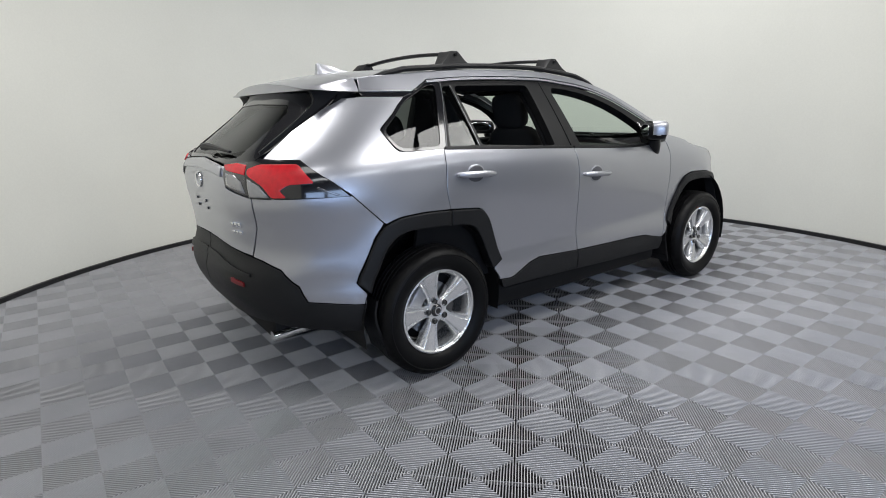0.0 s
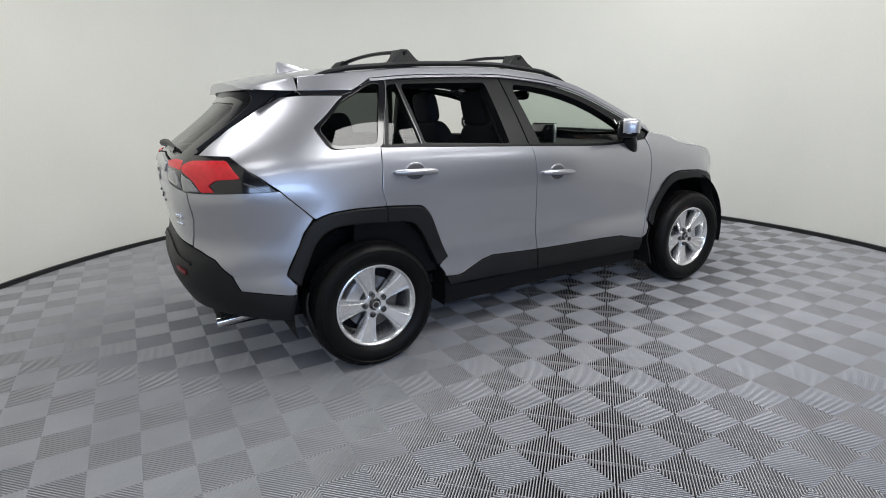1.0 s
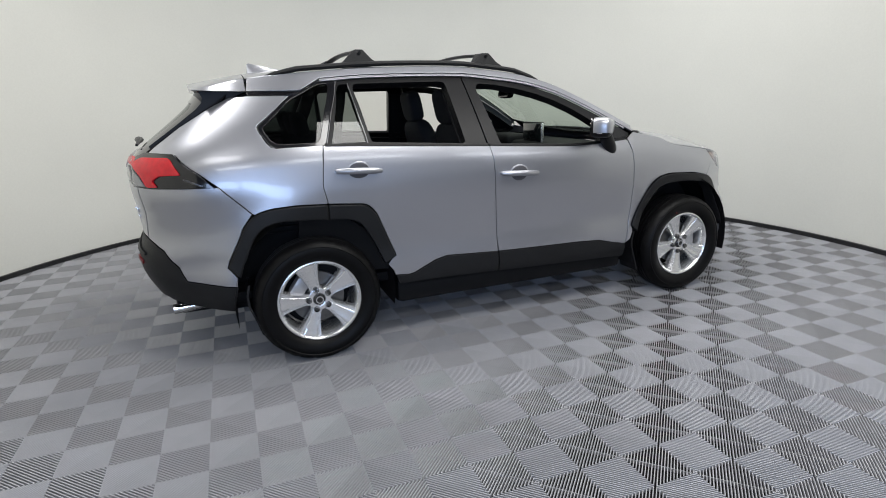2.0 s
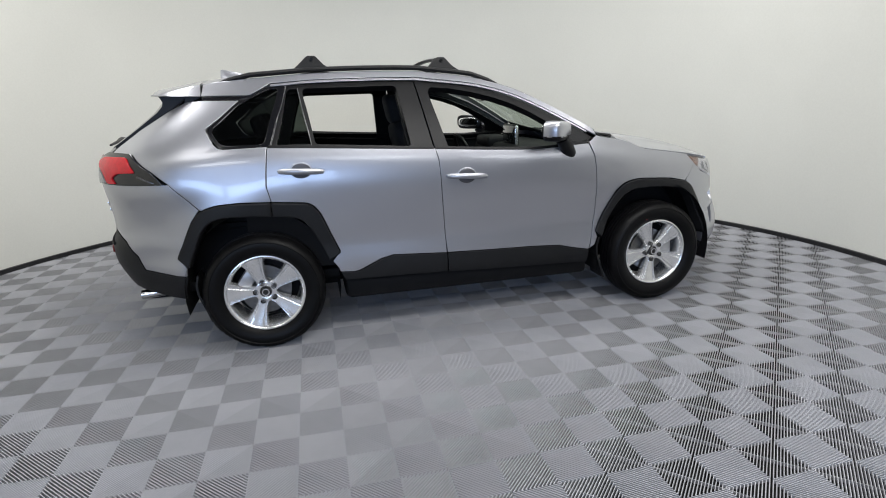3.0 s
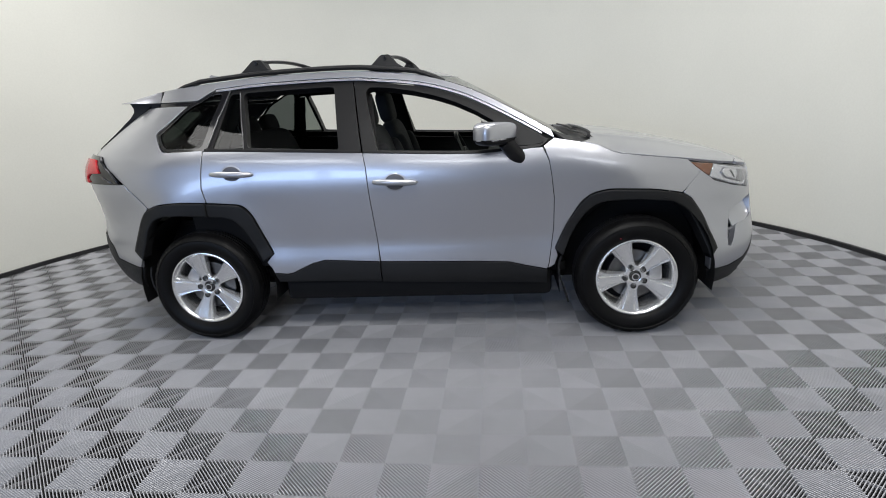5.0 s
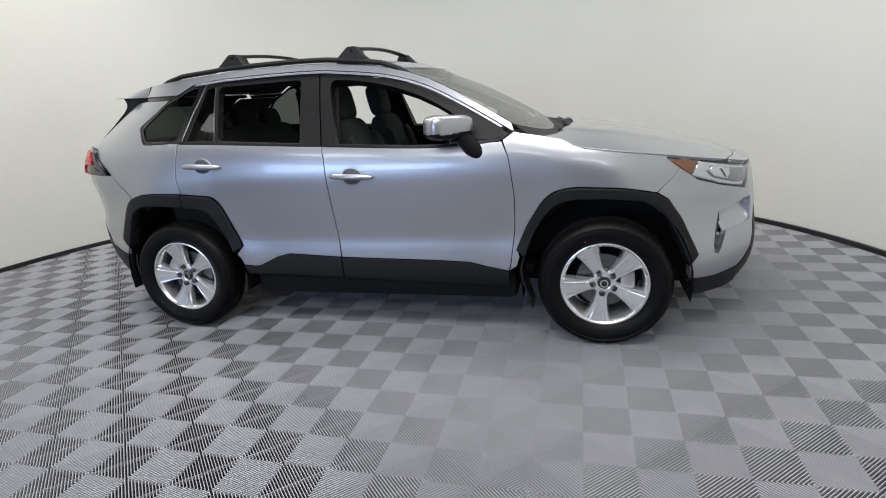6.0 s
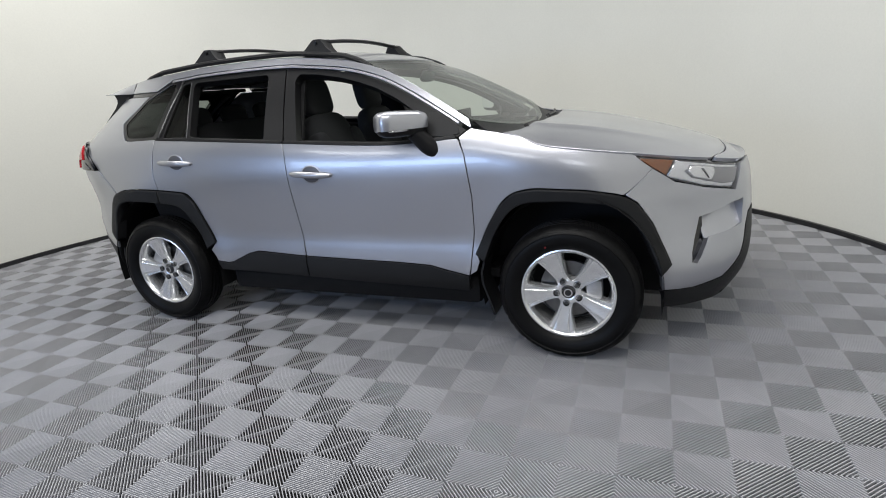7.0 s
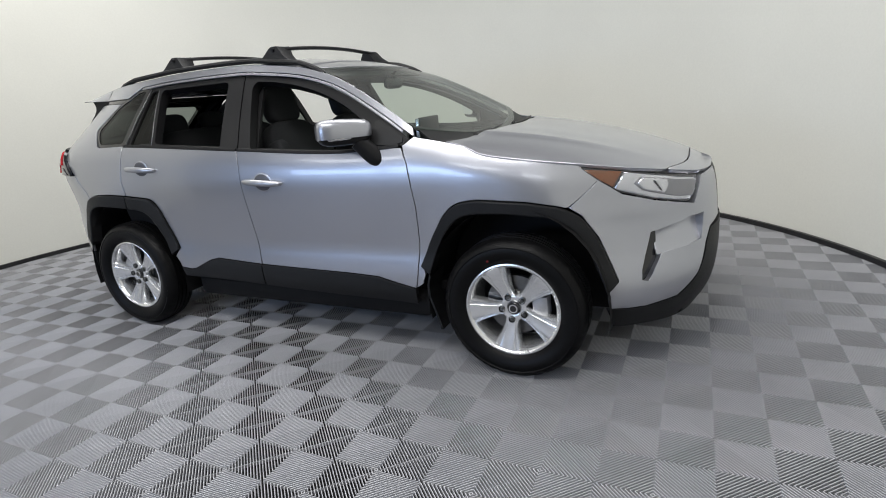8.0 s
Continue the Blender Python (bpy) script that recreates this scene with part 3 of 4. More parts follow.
    hollow = on_side([(1.948, 0.700), (1.930, 0.600), (1.921, 0.540), (1.923, 0.494), (1.948, 0.484), (1.975, 0.540), (1.998, 0.598), (2.050, 0.606)]) + [nose_at(0.500, 0.612), nose_at(0.430, 0.622), nose_at(0.375, 0.740), nose_at(0.475, 0.738)] + on_side([(2.05, 0.722)])
    fb = panel("front_bumper", nose, paint, car, surf, holes=[hollow], label="silver front bumper", thick=0.045)

    def hollow_surface(s, z):
        x, y, z = surf(s, z)
        deep = 0.050 * max(0.0, min(1.0, (z - 0.590) / 0.12)) + 0.022 * max(0.0, min(1.0, (2.06 - x) / 0.1))
        return x - 0.55 * deep, y - side * 0.8 * deep, z

    panel("bumper_facet", on_side([(1.975, 0.725), (1.985, 0.590), (2.05, 0.590)]) + [nose_at(0.500, 0.598), nose_at(0.415, 0.606), nose_at(0.355, 0.752)], paint, fb, hollow_surface, thick=0.01)
    sheet("bumper_recess", [(1.930, 0.715), (1.905, 0.600), (1.905, 0.475), (1.955, 0.465), (1.995, 0.580), (1.985, 0.715)], gloss_black, fb, lift=-0.035, thick=0.01)
    panel("front_lip", on_side([(1.775, 0.368), (1.935, 0.356), (2.072, 0.379)]) + [nose_at(0.50, 0.46), nose_at(0.37, 0.62), nose_at(0.33, 0.655), nose_at(0.004, 0.66), nose_at(0.004, 0.24), nose_at(0.30, 0.235), nose_at(0.55, 0.24)] + on_side([(1.90, 0.250), (1.80, 0.262)]), black_plastic, fb, surf, label="black plastic lower front bumper")
    panel("grille", [nose_at(0.21, 0.68), nose_at(0.17, 0.93), nose_at(0.004, 0.94), nose_at(0.004, 0.68)], black_plastic, fb, surf, lift=-0.01)
    # Headlamp: lens over reflector, amber corner
    outline = on_side([(1.645, 1.026), (1.730, 0.958), (1.825, 0.895), (1.965, 0.849)]) + [nose_at(0.44, 0.803), nose_at(0.345, 0.922)] + on_side([(2.06, 0.945), (1.95, 0.970), (1.81, 0.998)])
    head = panel("headlamp", outline, lamp_smoke, car, surf, lift=-0.020, thick=0.01, label="clear headlamp with an amber corner")
    sheet("amber_corner", [(1.668, 1.012), (1.735, 0.962), (1.790, 0.924), (1.800, 0.945), (1.822, 0.990), (1.80, 0.993)], amber_lens, head, lift=-0.006, thick=0.01)
    panel("reflector", on_side([(1.798, 0.918), (1.815, 0.907), (1.960, 0.856), (2.060, 0.828)]) + [nose_at(0.445, 0.818), nose_at(0.40, 0.850), nose_at(0.365, 0.910)] + on_side([(2.060, 0.932), (1.960, 0.958), (1.832, 0.987)]), lamp_silver, head, surf, lift=-0.012, thick=0.008, edge=0.008)
    panel("dark_insert", on_side([(1.880, 0.930), (1.915, 0.893), (1.985, 0.869), (2.065, 0.842)]) + [nose_at(0.430, 0.834), nose_at(0.378, 0.905)] + on_side([(2.050, 0.922), (1.985, 0.940), (1.900, 0.956)]), lamp_grey, head, surf, lift=-0.006, thick=0.006, edge=0.004)
    panel("projector", on_side(rounded([(1.888, 0.930), (1.918, 0.896), (2.004, 0.868), (2.020, 0.900), (2.012, 0.930), (1.905, 0.951)], 0.008)), alloy, head, surf, lift=-0.003, thick=0.008, edge=0.008)
    panel("projector_shade", on_side([(1.950, 0.932), (1.985, 0.882), (1.990, 0.882), (1.958, 0.932)]), lamp_smoke, head, surf, lift=0.0005, thick=0.003, edge=0.001)
    panel("lens", outline, lens_glass, head, surf, lift=0.003, thick=0.004)
    # Dark inner shell behind the gaps
    sheet("inner_shell", [(-2.0, 0.95), (-1.62, 0.88), (-1.50, 0.94), (-1.15, 0.92), (-0.98, 0.80), (-0.83, 0.50), (-0.82, 0.36), (0.80, 0.33), (0.84, 0.50), (0.95, 0.76), (1.08, 0.90), (1.35, 0.93), (1.58, 0.88), (1.66, 0.93), (1.60, 1.0), (1.30, 1.055), (1.05, 1.12), (0.86, 1.135), (0.39, 1.125), (-0.25, 1.155), (-1.22, 1.20), (-1.60, 1.20), (-2.0, 1.15)], trim_black, lift=-0.017, thick=0.004, step=0.08)


for side in (RIGHT, LEFT):
    build_side(side)

# Tail gate, both halves of its skin in one sheet each
surf_r, surf_l = body_surface(RIGHT), body_surface(LEFT)


def across(s, z):
    """The tail across the whole width: s from -1 (left corner) over 0 (middle) to 1 (right corner)."""
    x, y, z = (surf_r if s >= 0 else surf_l)(-2 + abs(s), z)
    return x, y, z


def tail_line(z, y):
    return 2 + s_of_y(abs(y), z, -1) if y >= 0 else -2 - s_of_y(abs(y), z, -1)


def tail_shape(points):
    """(y, z) of the right half, mirrored to a closed outline; y counts towards the car's right."""
    right = [(tail_line(z, y), z) for y, z in points]
    return right + [(-a, b) for a, b in right[::-1]]


gate = panel("tailgate", tail_shape([(0.001, 0.796), (0.15, 0.793), (0.30, 0.782), (0.45, 0.767), (0.530, 0.757), (0.586, 0.90), (0.600, 1.042), (0.50, 1.062), (0.42, 1.08), (0.36, 1.178), (0.25, 1.19), (0.001, 1.205)]), paint, car, across, step=0.04, label="silver tailgate")
panel("garnish", tail_shape([(0.001, 1.150), (0.25, 1.142), (0.375, 1.130), (0.355, 1.172), (0.24, 1.184), (0.001, 1.198)]), paint, gate, across, lift=0.012, thick=0.02, edge=0.008)
for sgn in (1, -1):
    inner_lamp = panel("inner_tail_lamp", [(sgn * tail_line(z, y), z) for y, z in ((0.590, 1.053), (0.52, 1.070), (0.425, 1.095), (0.372, 1.185), (0.48, 1.202), (0.545, 1.200))], lamp_smoke, gate, across, lift=0.006, label="inner tail lamp on the tailgate")
    panel("red_lens", [(sgn * tail_line(z, y), z) for y, z in ((0.562, 1.145), (0.52, 1.152), (0.425, 1.160), (0.385, 1.183), (0.48, 1.194), (0.545, 1.188))], red_lens, inner_lamp, across, lift=0.014, thick=0.010)
    panel("reversing_lens", [(sgn * tail_line(z, y), z) for y, z in ((0.580, 1.065), (0.52, 1.078), (0.445, 1.097), (0.418, 1.150), (0.49, 1.145), (0.545, 1.120))], lamp_grey, inner_lamp, across, lift=0.010, thick=0.006, edge=0.01)
gate_frame = panel("gate_frame", tail_shape([(0.001, 1.212), (0.25, 1.200), (0.37, 1.190), (0.54, 1.206), (0.57, 1.262), (0.57, 1.338), (0.57, 1.434), (0.56, 1.497), (0.55, 1.520), (0.001, 1.530)]), gloss_black, gate, across, lift=-0.006, thick=0.03, step=0.04, holes=[tail_shape([(0.001, 1.225), (0.36, 1.215), (0.43, 1.235), (0.42, 1.43), (0.37, 1.468), (0.001, 1.478)])], label="gloss black frame of the rear window")
panel("rear_window", tail_shape([(0.001, 1.222), (0.365, 1.212), (0.435, 1.232), (0.425, 1.432), (0.373, 1.472), (0.001, 1.482)]), tint_glass, gate, across, lift=-0.012, thick=0.004, label="tinted rear window")
# Spoiler: a wing that carries the roof line on
bm = bmesh.new()
z_edge, w_edge = rail_edge(-1.6015)
half = [(body_xy(s_of_x(-1.6015, z), z)[1], z) for z in [1.519 + (z_edge - 1.519) * k / 5 for k in range(5)]]
half += [(w_edge * (1 - k / 12), roof_z(-1.6015, w_edge * (1 - k / 12))) for k in range(12)]
section = [(-y, z) for y, z in half] + [(0.0, roof_z(-1.6015, 0.0))] + [(y, z) for y, z in half[::-1]]
cols = []
for y, z in section:
    f = max(0.0, 1 - (y / 0.54) ** 2)
    end_x, end_z = -1.872 - 0.038 * f, 1.530 + 0.047 * f + 0.05 * (z - 1.519) * (1 - f)
    cols.append([bm.verts.new((-1.6015 + (end_x + 1.6015) * k / 8, y * (1 - 0.012 * k / 8), z + (end_z - z) * (k / 8) ** 1.12)) for k in range(9)])
for a, b in zip(cols, cols[1:]):
    for k in range(8):
        bm.faces.new((a[k], a[k + 1], b[k + 1], b[k]))
rim = []
for c, (y, z) in zip(cols, section):
    rim.append([bm.verts.new((c[8].co.x + 0.006, c[8].co.y, min(c[8].co.z - 0.004, 1.527))), bm.verts.new((-1.6015, y, 1.517))])
for (c0, c1), (r0, r1) in zip(zip(cols, cols[1:]), zip(rim, rim[1:])):
    bm.faces.new((c0[8], r0[0], r1[0], c1[8]))
    bm.faces.new((r0[0], r0[1], r1[1], r1[0]))
bmesh.ops.recalc_face_normals(bm, faces=bm.faces)
spoiler = part("spoiler", bm, paint, gate, "silver roof spoiler")
for side in (RIGHT, LEFT):
    bm = bmesh.new()
    prof = [(-1.604, 1.517), (-1.842, 1.525), (-1.834, 1.512), (-1.824, 1.490), (-1.830, 1.466), (-1.862, 1.432), (-1.978, 1.346), (-2.118, 1.248), (-2.112, 1.226), (-2.0, 1.300), (-1.90, 1.372), (-1.80, 1.425), (-1.69, 1.480)]
    rings = [[bm.verts.new((x + 0.004 * k, side * y, z)) for x, z in prof] for k, y in ((0, 0.548), (0, 0.535), (6, 0.47))]
    for a, b in zip(rings, rings[1:]):
        for k in range(len(prof)):
            bm.faces.new((a[k], a[(k + 1) % len(prof)], b[(k + 1) % len(prof)], b[k]))
    bm.faces.new(rings[0])
    bm.faces.new(rings[-1])
    bmesh.ops.recalc_face_normals(bm, faces=bm.faces)
    part("spoiler_fin", bm, satin_black, gate, "black fin under the spoiler")
part("rear_header", box(bmesh.new(), -1.80, -1.56, -0.50, 0.50, 1.488, 1.514, 0.008), trim_black, gate)
part("stop_lamp", box(bmesh.new(), -1.86, -1.80, -0.14, 0.14, 1.488, 1.520, 0.006), red_lens, gate, "high stop lamp")

# Rear wiper, badges and plate bolts


def tail_point(y, z, lift):
    x0, y0, z0 = across(tail_line(z, y), z)
    x1, y1, z1 = across(tail_line(z, y + 0.02), z)
    x2, y2, z2 = across(tail_line(z + 0.02, y), z + 0.02)
    n = (Vector((x1, y1, z1)) - Vector((x0, y0, z0))).cross(Vector((x2, y2, z2)) - Vector((x0, y0, z0))).normalized()
    n = n if n.x < 0 else -n
    return Vector((x0, y0, z0)) + n * lift, n


part("rear_wiper", tube([tuple(tail_point(y, z, d)[0]) for y, z, d in ((0.0, 1.235, 0.03), (0.06, 1.240, 0.03), (0.18, 1.243, 0.018), (0.36, 1.236, 0.014))], [0.026, 0.022, 0.013, 0.008], 8, 0.8), satin_black, gate)


def tail_bar(name, y, z, w, h, mat, lift=0.004):
    p, n = tail_point(y, z, lift)
    q = n.to_track_quat("X", "Z").to_matrix().to_4x4()
    bm = box(bmesh.new(), -0.004, 0.004, -w / 2, w / 2, -h / 2, h / 2, 0.002)
    bm.transform(Matrix.Translation(p) @ q)
    return part(name, bm, mat, gate)


for k in range(3):
    tail_bar("badge_bar", 0.425 + 0.030 * k, 0.905, 0.020, 0.026, chrome)
for k in range(3):
    tail_bar("badge_bar", 0.425 + 0.030 * k, 0.868, 0.022, 0.016, chrome)
for y in (0.09, -0.09):
    for z in (0.985, 0.945):
        tail_bar("plate_bolt", y, z, 0.014, 0.014, gloss_black)
p, n = tail_point(0.0, 1.090, 0.008)
bm = bmesh.new()
for k in range(24):
    a, b = k * math.tau / 24, (k + 1) * math.tau / 24
    quad = [bm.verts.new((d, r * 0.062 * math.cos(t), r * 0.042 * math.sin(t))) for t in (a, b) for r, d in ((1, 0), (0.78, 0.004))]
    bm.faces.new((quad[0], quad[1], quad[3], quad[2]))
bmesh.ops.remove_doubles(bm, verts=bm.verts, dist=1e-5)
bmesh.ops.solidify(bm, geom=bm.faces, thickness=0.006)
bm.transform(Matrix.Translation(p))
part("badge_ring", bm, chrome, gate)

# Roof, bonnet, windscreen
def roof_outline():
    right = [(x, -rail_edge(x)[1] + 0.002) for x in [-1.596 + (0.14 + 1.596) * i / 24 for i in range(25)]]
    front = [(0.175 + 0.11 * (1 - (y / 0.55) ** 2), y) for y in [-0.5 + i * 0.1 for i in range(11)]]
    return right + front + [(x, -y) for x, y in right[::-1]]


roof = panel("roof", roof_outline(), paint, car, roof_surface, step=0.08, thick=0.012, label="silver roof panel")
panel("headlining", [(x, 0.014 - rail_edge(x)[1]) for x in (-1.58, -1.3, -1.0, -0.6, -0.2, 0.10)] + [(0.20, 0.0)] + [(x, rail_edge(x)[1] - 0.014) for x in (0.10, -0.2, -0.6, -1.0, -1.3, -1.58)], trim_grey, roof, lambda x, y: (x, y, roof_z(x, y) - 0.045), step=0.12, label="grey headlining")


def hood_e(x, y):
    """The bonnet's cross parameter at half width y."""
    return y / hood_surface(x, 1.0)[1]


# The bonnet's front edge turns back above the headlamps; a fixed panel fills the nose ahead of it
LEAD = [(2.002, 0.504), (2.010, 0.480), (2.024, 0.450), (2.047, 0.401), (2.071, 0.328), (2.085, 0.251), (2.091, 0.153)]
lead_r = [(x, -hood_e(x, y)) for x, y in LEAD]
lead_l = [(x, -e) for x, e in lead_r[::-1]]
hood = panel("bonnet", [(1.03, -0.985), (1.2, -0.994), (1.5, -0.994), (1.8, -0.992), (1.90, -0.990), (1.98, -0.985)] + lead_r + [(2.092, 0.0)] + lead_l + [(1.98, 0.985), (1.90, 0.990), (1.8, 0.992), (1.5, 0.994), (1.2, 0.994), (1.03, 0.985), (1.09, 0.84), (1.15, 0.45), (1.172, 0), (1.15, -0.45), (1.09, -0.84)], paint, car, hood_surface, step=0.05, thick=0.015, edge=0.004, label="silver bonnet")
ahead_r = [(x + 0.006, e) for x, e in lead_r]
ahead_l = [(x + 0.006, e) for x, e in lead_l]
panel("nose_panel", ahead_r + [(2.098, 0.0)] + ahead_l + [(2.018, 0.985), (2.06, 0.985), (2.12, 0.98), (2.165, 0.975), (2.197, 0.9), (2.203, 0.4), (2.204, 0.0), (2.203, -0.4), (2.197, -0.9), (2.165, -0.975), (2.12, -0.98), (2.06, -0.985), (2.018, -0.985)], paint, car, hood_surface, step=0.04, thick=0.02, edge=0.004, label="silver panel between bonnet and grille")
windscreen = panel("windscreen", [(-0.995, 0.0), (-0.995, 1.0), (-0.5, 1.0), (0, 1.0), (0.5, 1.0), (0.995, 1.0), (0.995, 0.0), (0.5, 0), (0, 0), (-0.5, 0)], clear_glass, car, screen_surface, step=0.09, thick=0.004, label="clear windscreen with a black border")
panel("screen_border", [(-0.999, -0.005), (-0.999, 1.0), (-0.5, 1.0), (0.5, 1.0), (0.999, 1.0), (0.999, -0.005), (0.5, -0.005), (-0.5, -0.005)], satin_black, windscreen, screen_surface, lift=-0.006, thick=0.004, step=0.08, holes=[rounded([(-0.985, 0.05), (-0.985, 0.985), (0.985, 0.985), (0.985, 0.05), (0.0, 0.045)], 0.02)])

panel("front_header", [(-0.96, 0.90), (-0.5, 0.90), (0.5, 0.90), (0.96, 0.90), (0.96, 1.0), (0.5, 1.0), (-0.5, 1.0), (-0.96, 1.0)], trim_black, windscreen, screen_surface, lift=-0.022, thick=0.012, step=0.08)


def scuttle_surface(u, v):
    """The black plastic trough between bonnet and windscreen."""
    a = Vector(screen_surface(u, 0.02))
    b = Vector(hood_surface(1.19 - 0.14 * abs(u) ** 2.5, max(-0.98, min(0.98, a.y / 0.74))))
    p = a.lerp(b, v)
    return p.x, p.y, p.z - 0.025 * math.sin(math.pi * v) - 0.004


panel("scuttle", [(-0.97, 0.0), (-0.5, 0.0), (0.5, 0.0), (0.97, 0.0), (0.97, 0.95), (0.5, 0.95), (-0.5, 0.95), (-0.97, 0.95)], black_plastic, car, scuttle_surface, step=0.09, thick=0.01, label="black plastic scuttle panel")
for y0, y1 in ((-0.62, -0.02), (0.05, 0.66)):
    part("wiper", tube([(1.12, y0, 1.160), (1.10, y0 + 0.02, 1.178), (1.10, (y0 + y1) / 2, 1.178), (1.05, y1, 1.180)], [0.012, 0.014, 0.010, 0.007], 6, 0.8), satin_black, car)

# Shark fin aerial
bm = bmesh.new()
prof = [(-1.35, 0.004, 0.012), (-1.40, 0.020, 0.028), (-1.45, 0.036, 0.034), (-1.50, 0.050, 0.034), (-1.535, 0.062, 0.028), (-1.548, 0.058, 0.024), (-1.552, 0.004, 0.026)]
rings = []
for x, h, w in prof:
    z0 = roof_z(x, 0)
    rings.append([bm.verts.new((x, y, z0 + z)) for y, z in ((-w, -0.004), (-w * 0.75, h * 0.4), (-0.006, h), (0.006, h), (w * 0.75, h * 0.4), (w, -0.004))])
for a, b in zip(rings, rings[1:]):
    for k in range(5):
        bm.faces.new((a[k], a[k + 1], b[k + 1], b[k]))
bm.faces.new(rings[-1])
bmesh.ops.recalc_face_normals(bm, faces=bm.faces)
part("roof_aerial", bm, paint, car)

# Roof rails and cross bars
for side in (RIGHT, LEFT):
    pts = []
    for i in range(31):
        x = -1.49 + 1.73 * i / 30
        z, w = rail_edge(x)
        rise = 0.026 * min(1.0, min(i, 30 - i) / 3)
        pts.append((x, side * (w - 0.020), z + rise - 0.004))
    part("roof_rail", tube(pts, [0.010] + [0.019] * 29 + [0.010], 8, 0.8), black_plastic, car, "black roof rail")
for bar_x in (-0.945, -0.125):
    z_e, w_e = rail_edge(bar_x)
    pts = [(bar_x + 0.01, y, z_e + 0.090 + 0.022 * (1 - (y / 0.5) ** 2)) for y in [-0.50 + i * 0.05 for i in range(21)]]
    bar = part("cross_bar", tube(pts, 0.027, 10, 0.40), satin_black, car, "black aerofoil roof cross bar")
    for side in (RIGHT, LEFT):
        bm = bmesh.new()
        y_in, y_out = side * (w_e - 0.085), side * (w_e - 0.012)
        z0, z1 = z_e + 0.022, z_e + 0.104
        base = [(-0.118, z0), (0.118, z0), (0.072, z0 + 0.030), (0.034, z1 - 0.010), (0.022, z1), (-0.022, z1), (-0.038, z1 - 0.010), (-0.078, z0 + 0.034)]
        rings = []
        for y, k in ((y_out, 0.94), (y_out - side * 0.008, 1.0), (y_in, 0.9), (y_in - side * 0.05, 0.62)):
            rings.append([bm.verts.new((bar_x + px * k, y - side * 0.25 * (pz - z0), pz - (0.0 if k > 0.7 else -0.004))) for px, pz in base])
        for a, b in zip(rings, rings[1:]):
            for k in range(8):
                bm.faces.new((a[k], a[(k + 1) % 8], b[(k + 1) % 8], b[k]))
        bm.faces.new(rings[0])
        bm.faces.new(rings[-1])
        bmesh.ops.recalc_face_normals(bm, faces=bm.faces)
        part("foot", bm, black_plastic, bar)
        part("lock", lathe([(0.0001, 0.012), (0.009, 0.012), (0.010, 0.0)], 12), satin_black, bar).matrix_local = pose(bar_x, side * (w_e - 0.026), z_e + 0.085, 0, 0, 0 if side < 0 else 180)

# Door handles and mirrors
def handle(parent, x, z, side):
    w = body_xy(x, z)[1]
    pts = [(x + dx, side * (w + dy), z + dz - 0.05 * dx) for dx, dy, dz in ((-0.128, -0.004, 0), (-0.122, 0.016, 0), (-0.09, 0.030, 0.001), (-0.03, 0.037, 0.002), (0.03, 0.037, 0.002), (0.09, 0.030, 0.001), (0.122, 0.016, 0), (0.128, -0.004, 0))]
    part("handle", tube(pts, [0.007, 0.013, 0.017, 0.018, 0.018, 0.017, 0.013, 0.007], 12, 1.0), paint, parent, "silver pull handle")
    # The cup bulges; its darker colour paints the hollow's shade
    for nm, mat, lift, rx, ry, rz, text in (("handle_rim", paint, 0.0, 0.066, 0.006, 0.053, ""), ("handle_cup", cup_shade_grey, 0.003, 0.059, 0.006, 0.046, "handle recess, its shade put in as dark grey")):
        bm = bmesh.new()
        bmesh.ops.create_uvsphere(bm, u_segments=24, v_segments=12, radius=1)
        bm.transform(Matrix.Translation((x, side * (w + lift), z)) @ Matrix.Diagonal((rx, ry, rz, 1)))
        part(nm, bm, mat, parent, text)


def ellipsoid_box(sx, sy, sz, power, nu=28, nv=16):
    """A rounded block: a superellipsoid."""
    bm = bmesh.new()
    def f(c, p):
        return math.copysign(abs(c) ** p, c)
    rows_v = []
    for j in range(nv + 1):
        v = -math.pi / 2 + math.pi * j / nv
        rows_v.append([bm.verts.new((sx * f(math.cos(v), power) * f(math.cos(k * math.tau / nu), power), sy * f(math.cos(v), power) * f(math.sin(k * math.tau / nu), power), sz * f(math.sin(v), power))) for k in range(nu)])
    for a, b in zip(rows_v, rows_v[1:]):
        for k in range(nu):
            bm.faces.new((a[k], a[(k + 1) % nu], b[(k + 1) % nu], b[k]))
    bmesh.ops.remove_doubles(bm, verts=bm.verts, dist=1e-5)
    bmesh.ops.recalc_face_normals(bm, faces=bm.faces)
    return bm


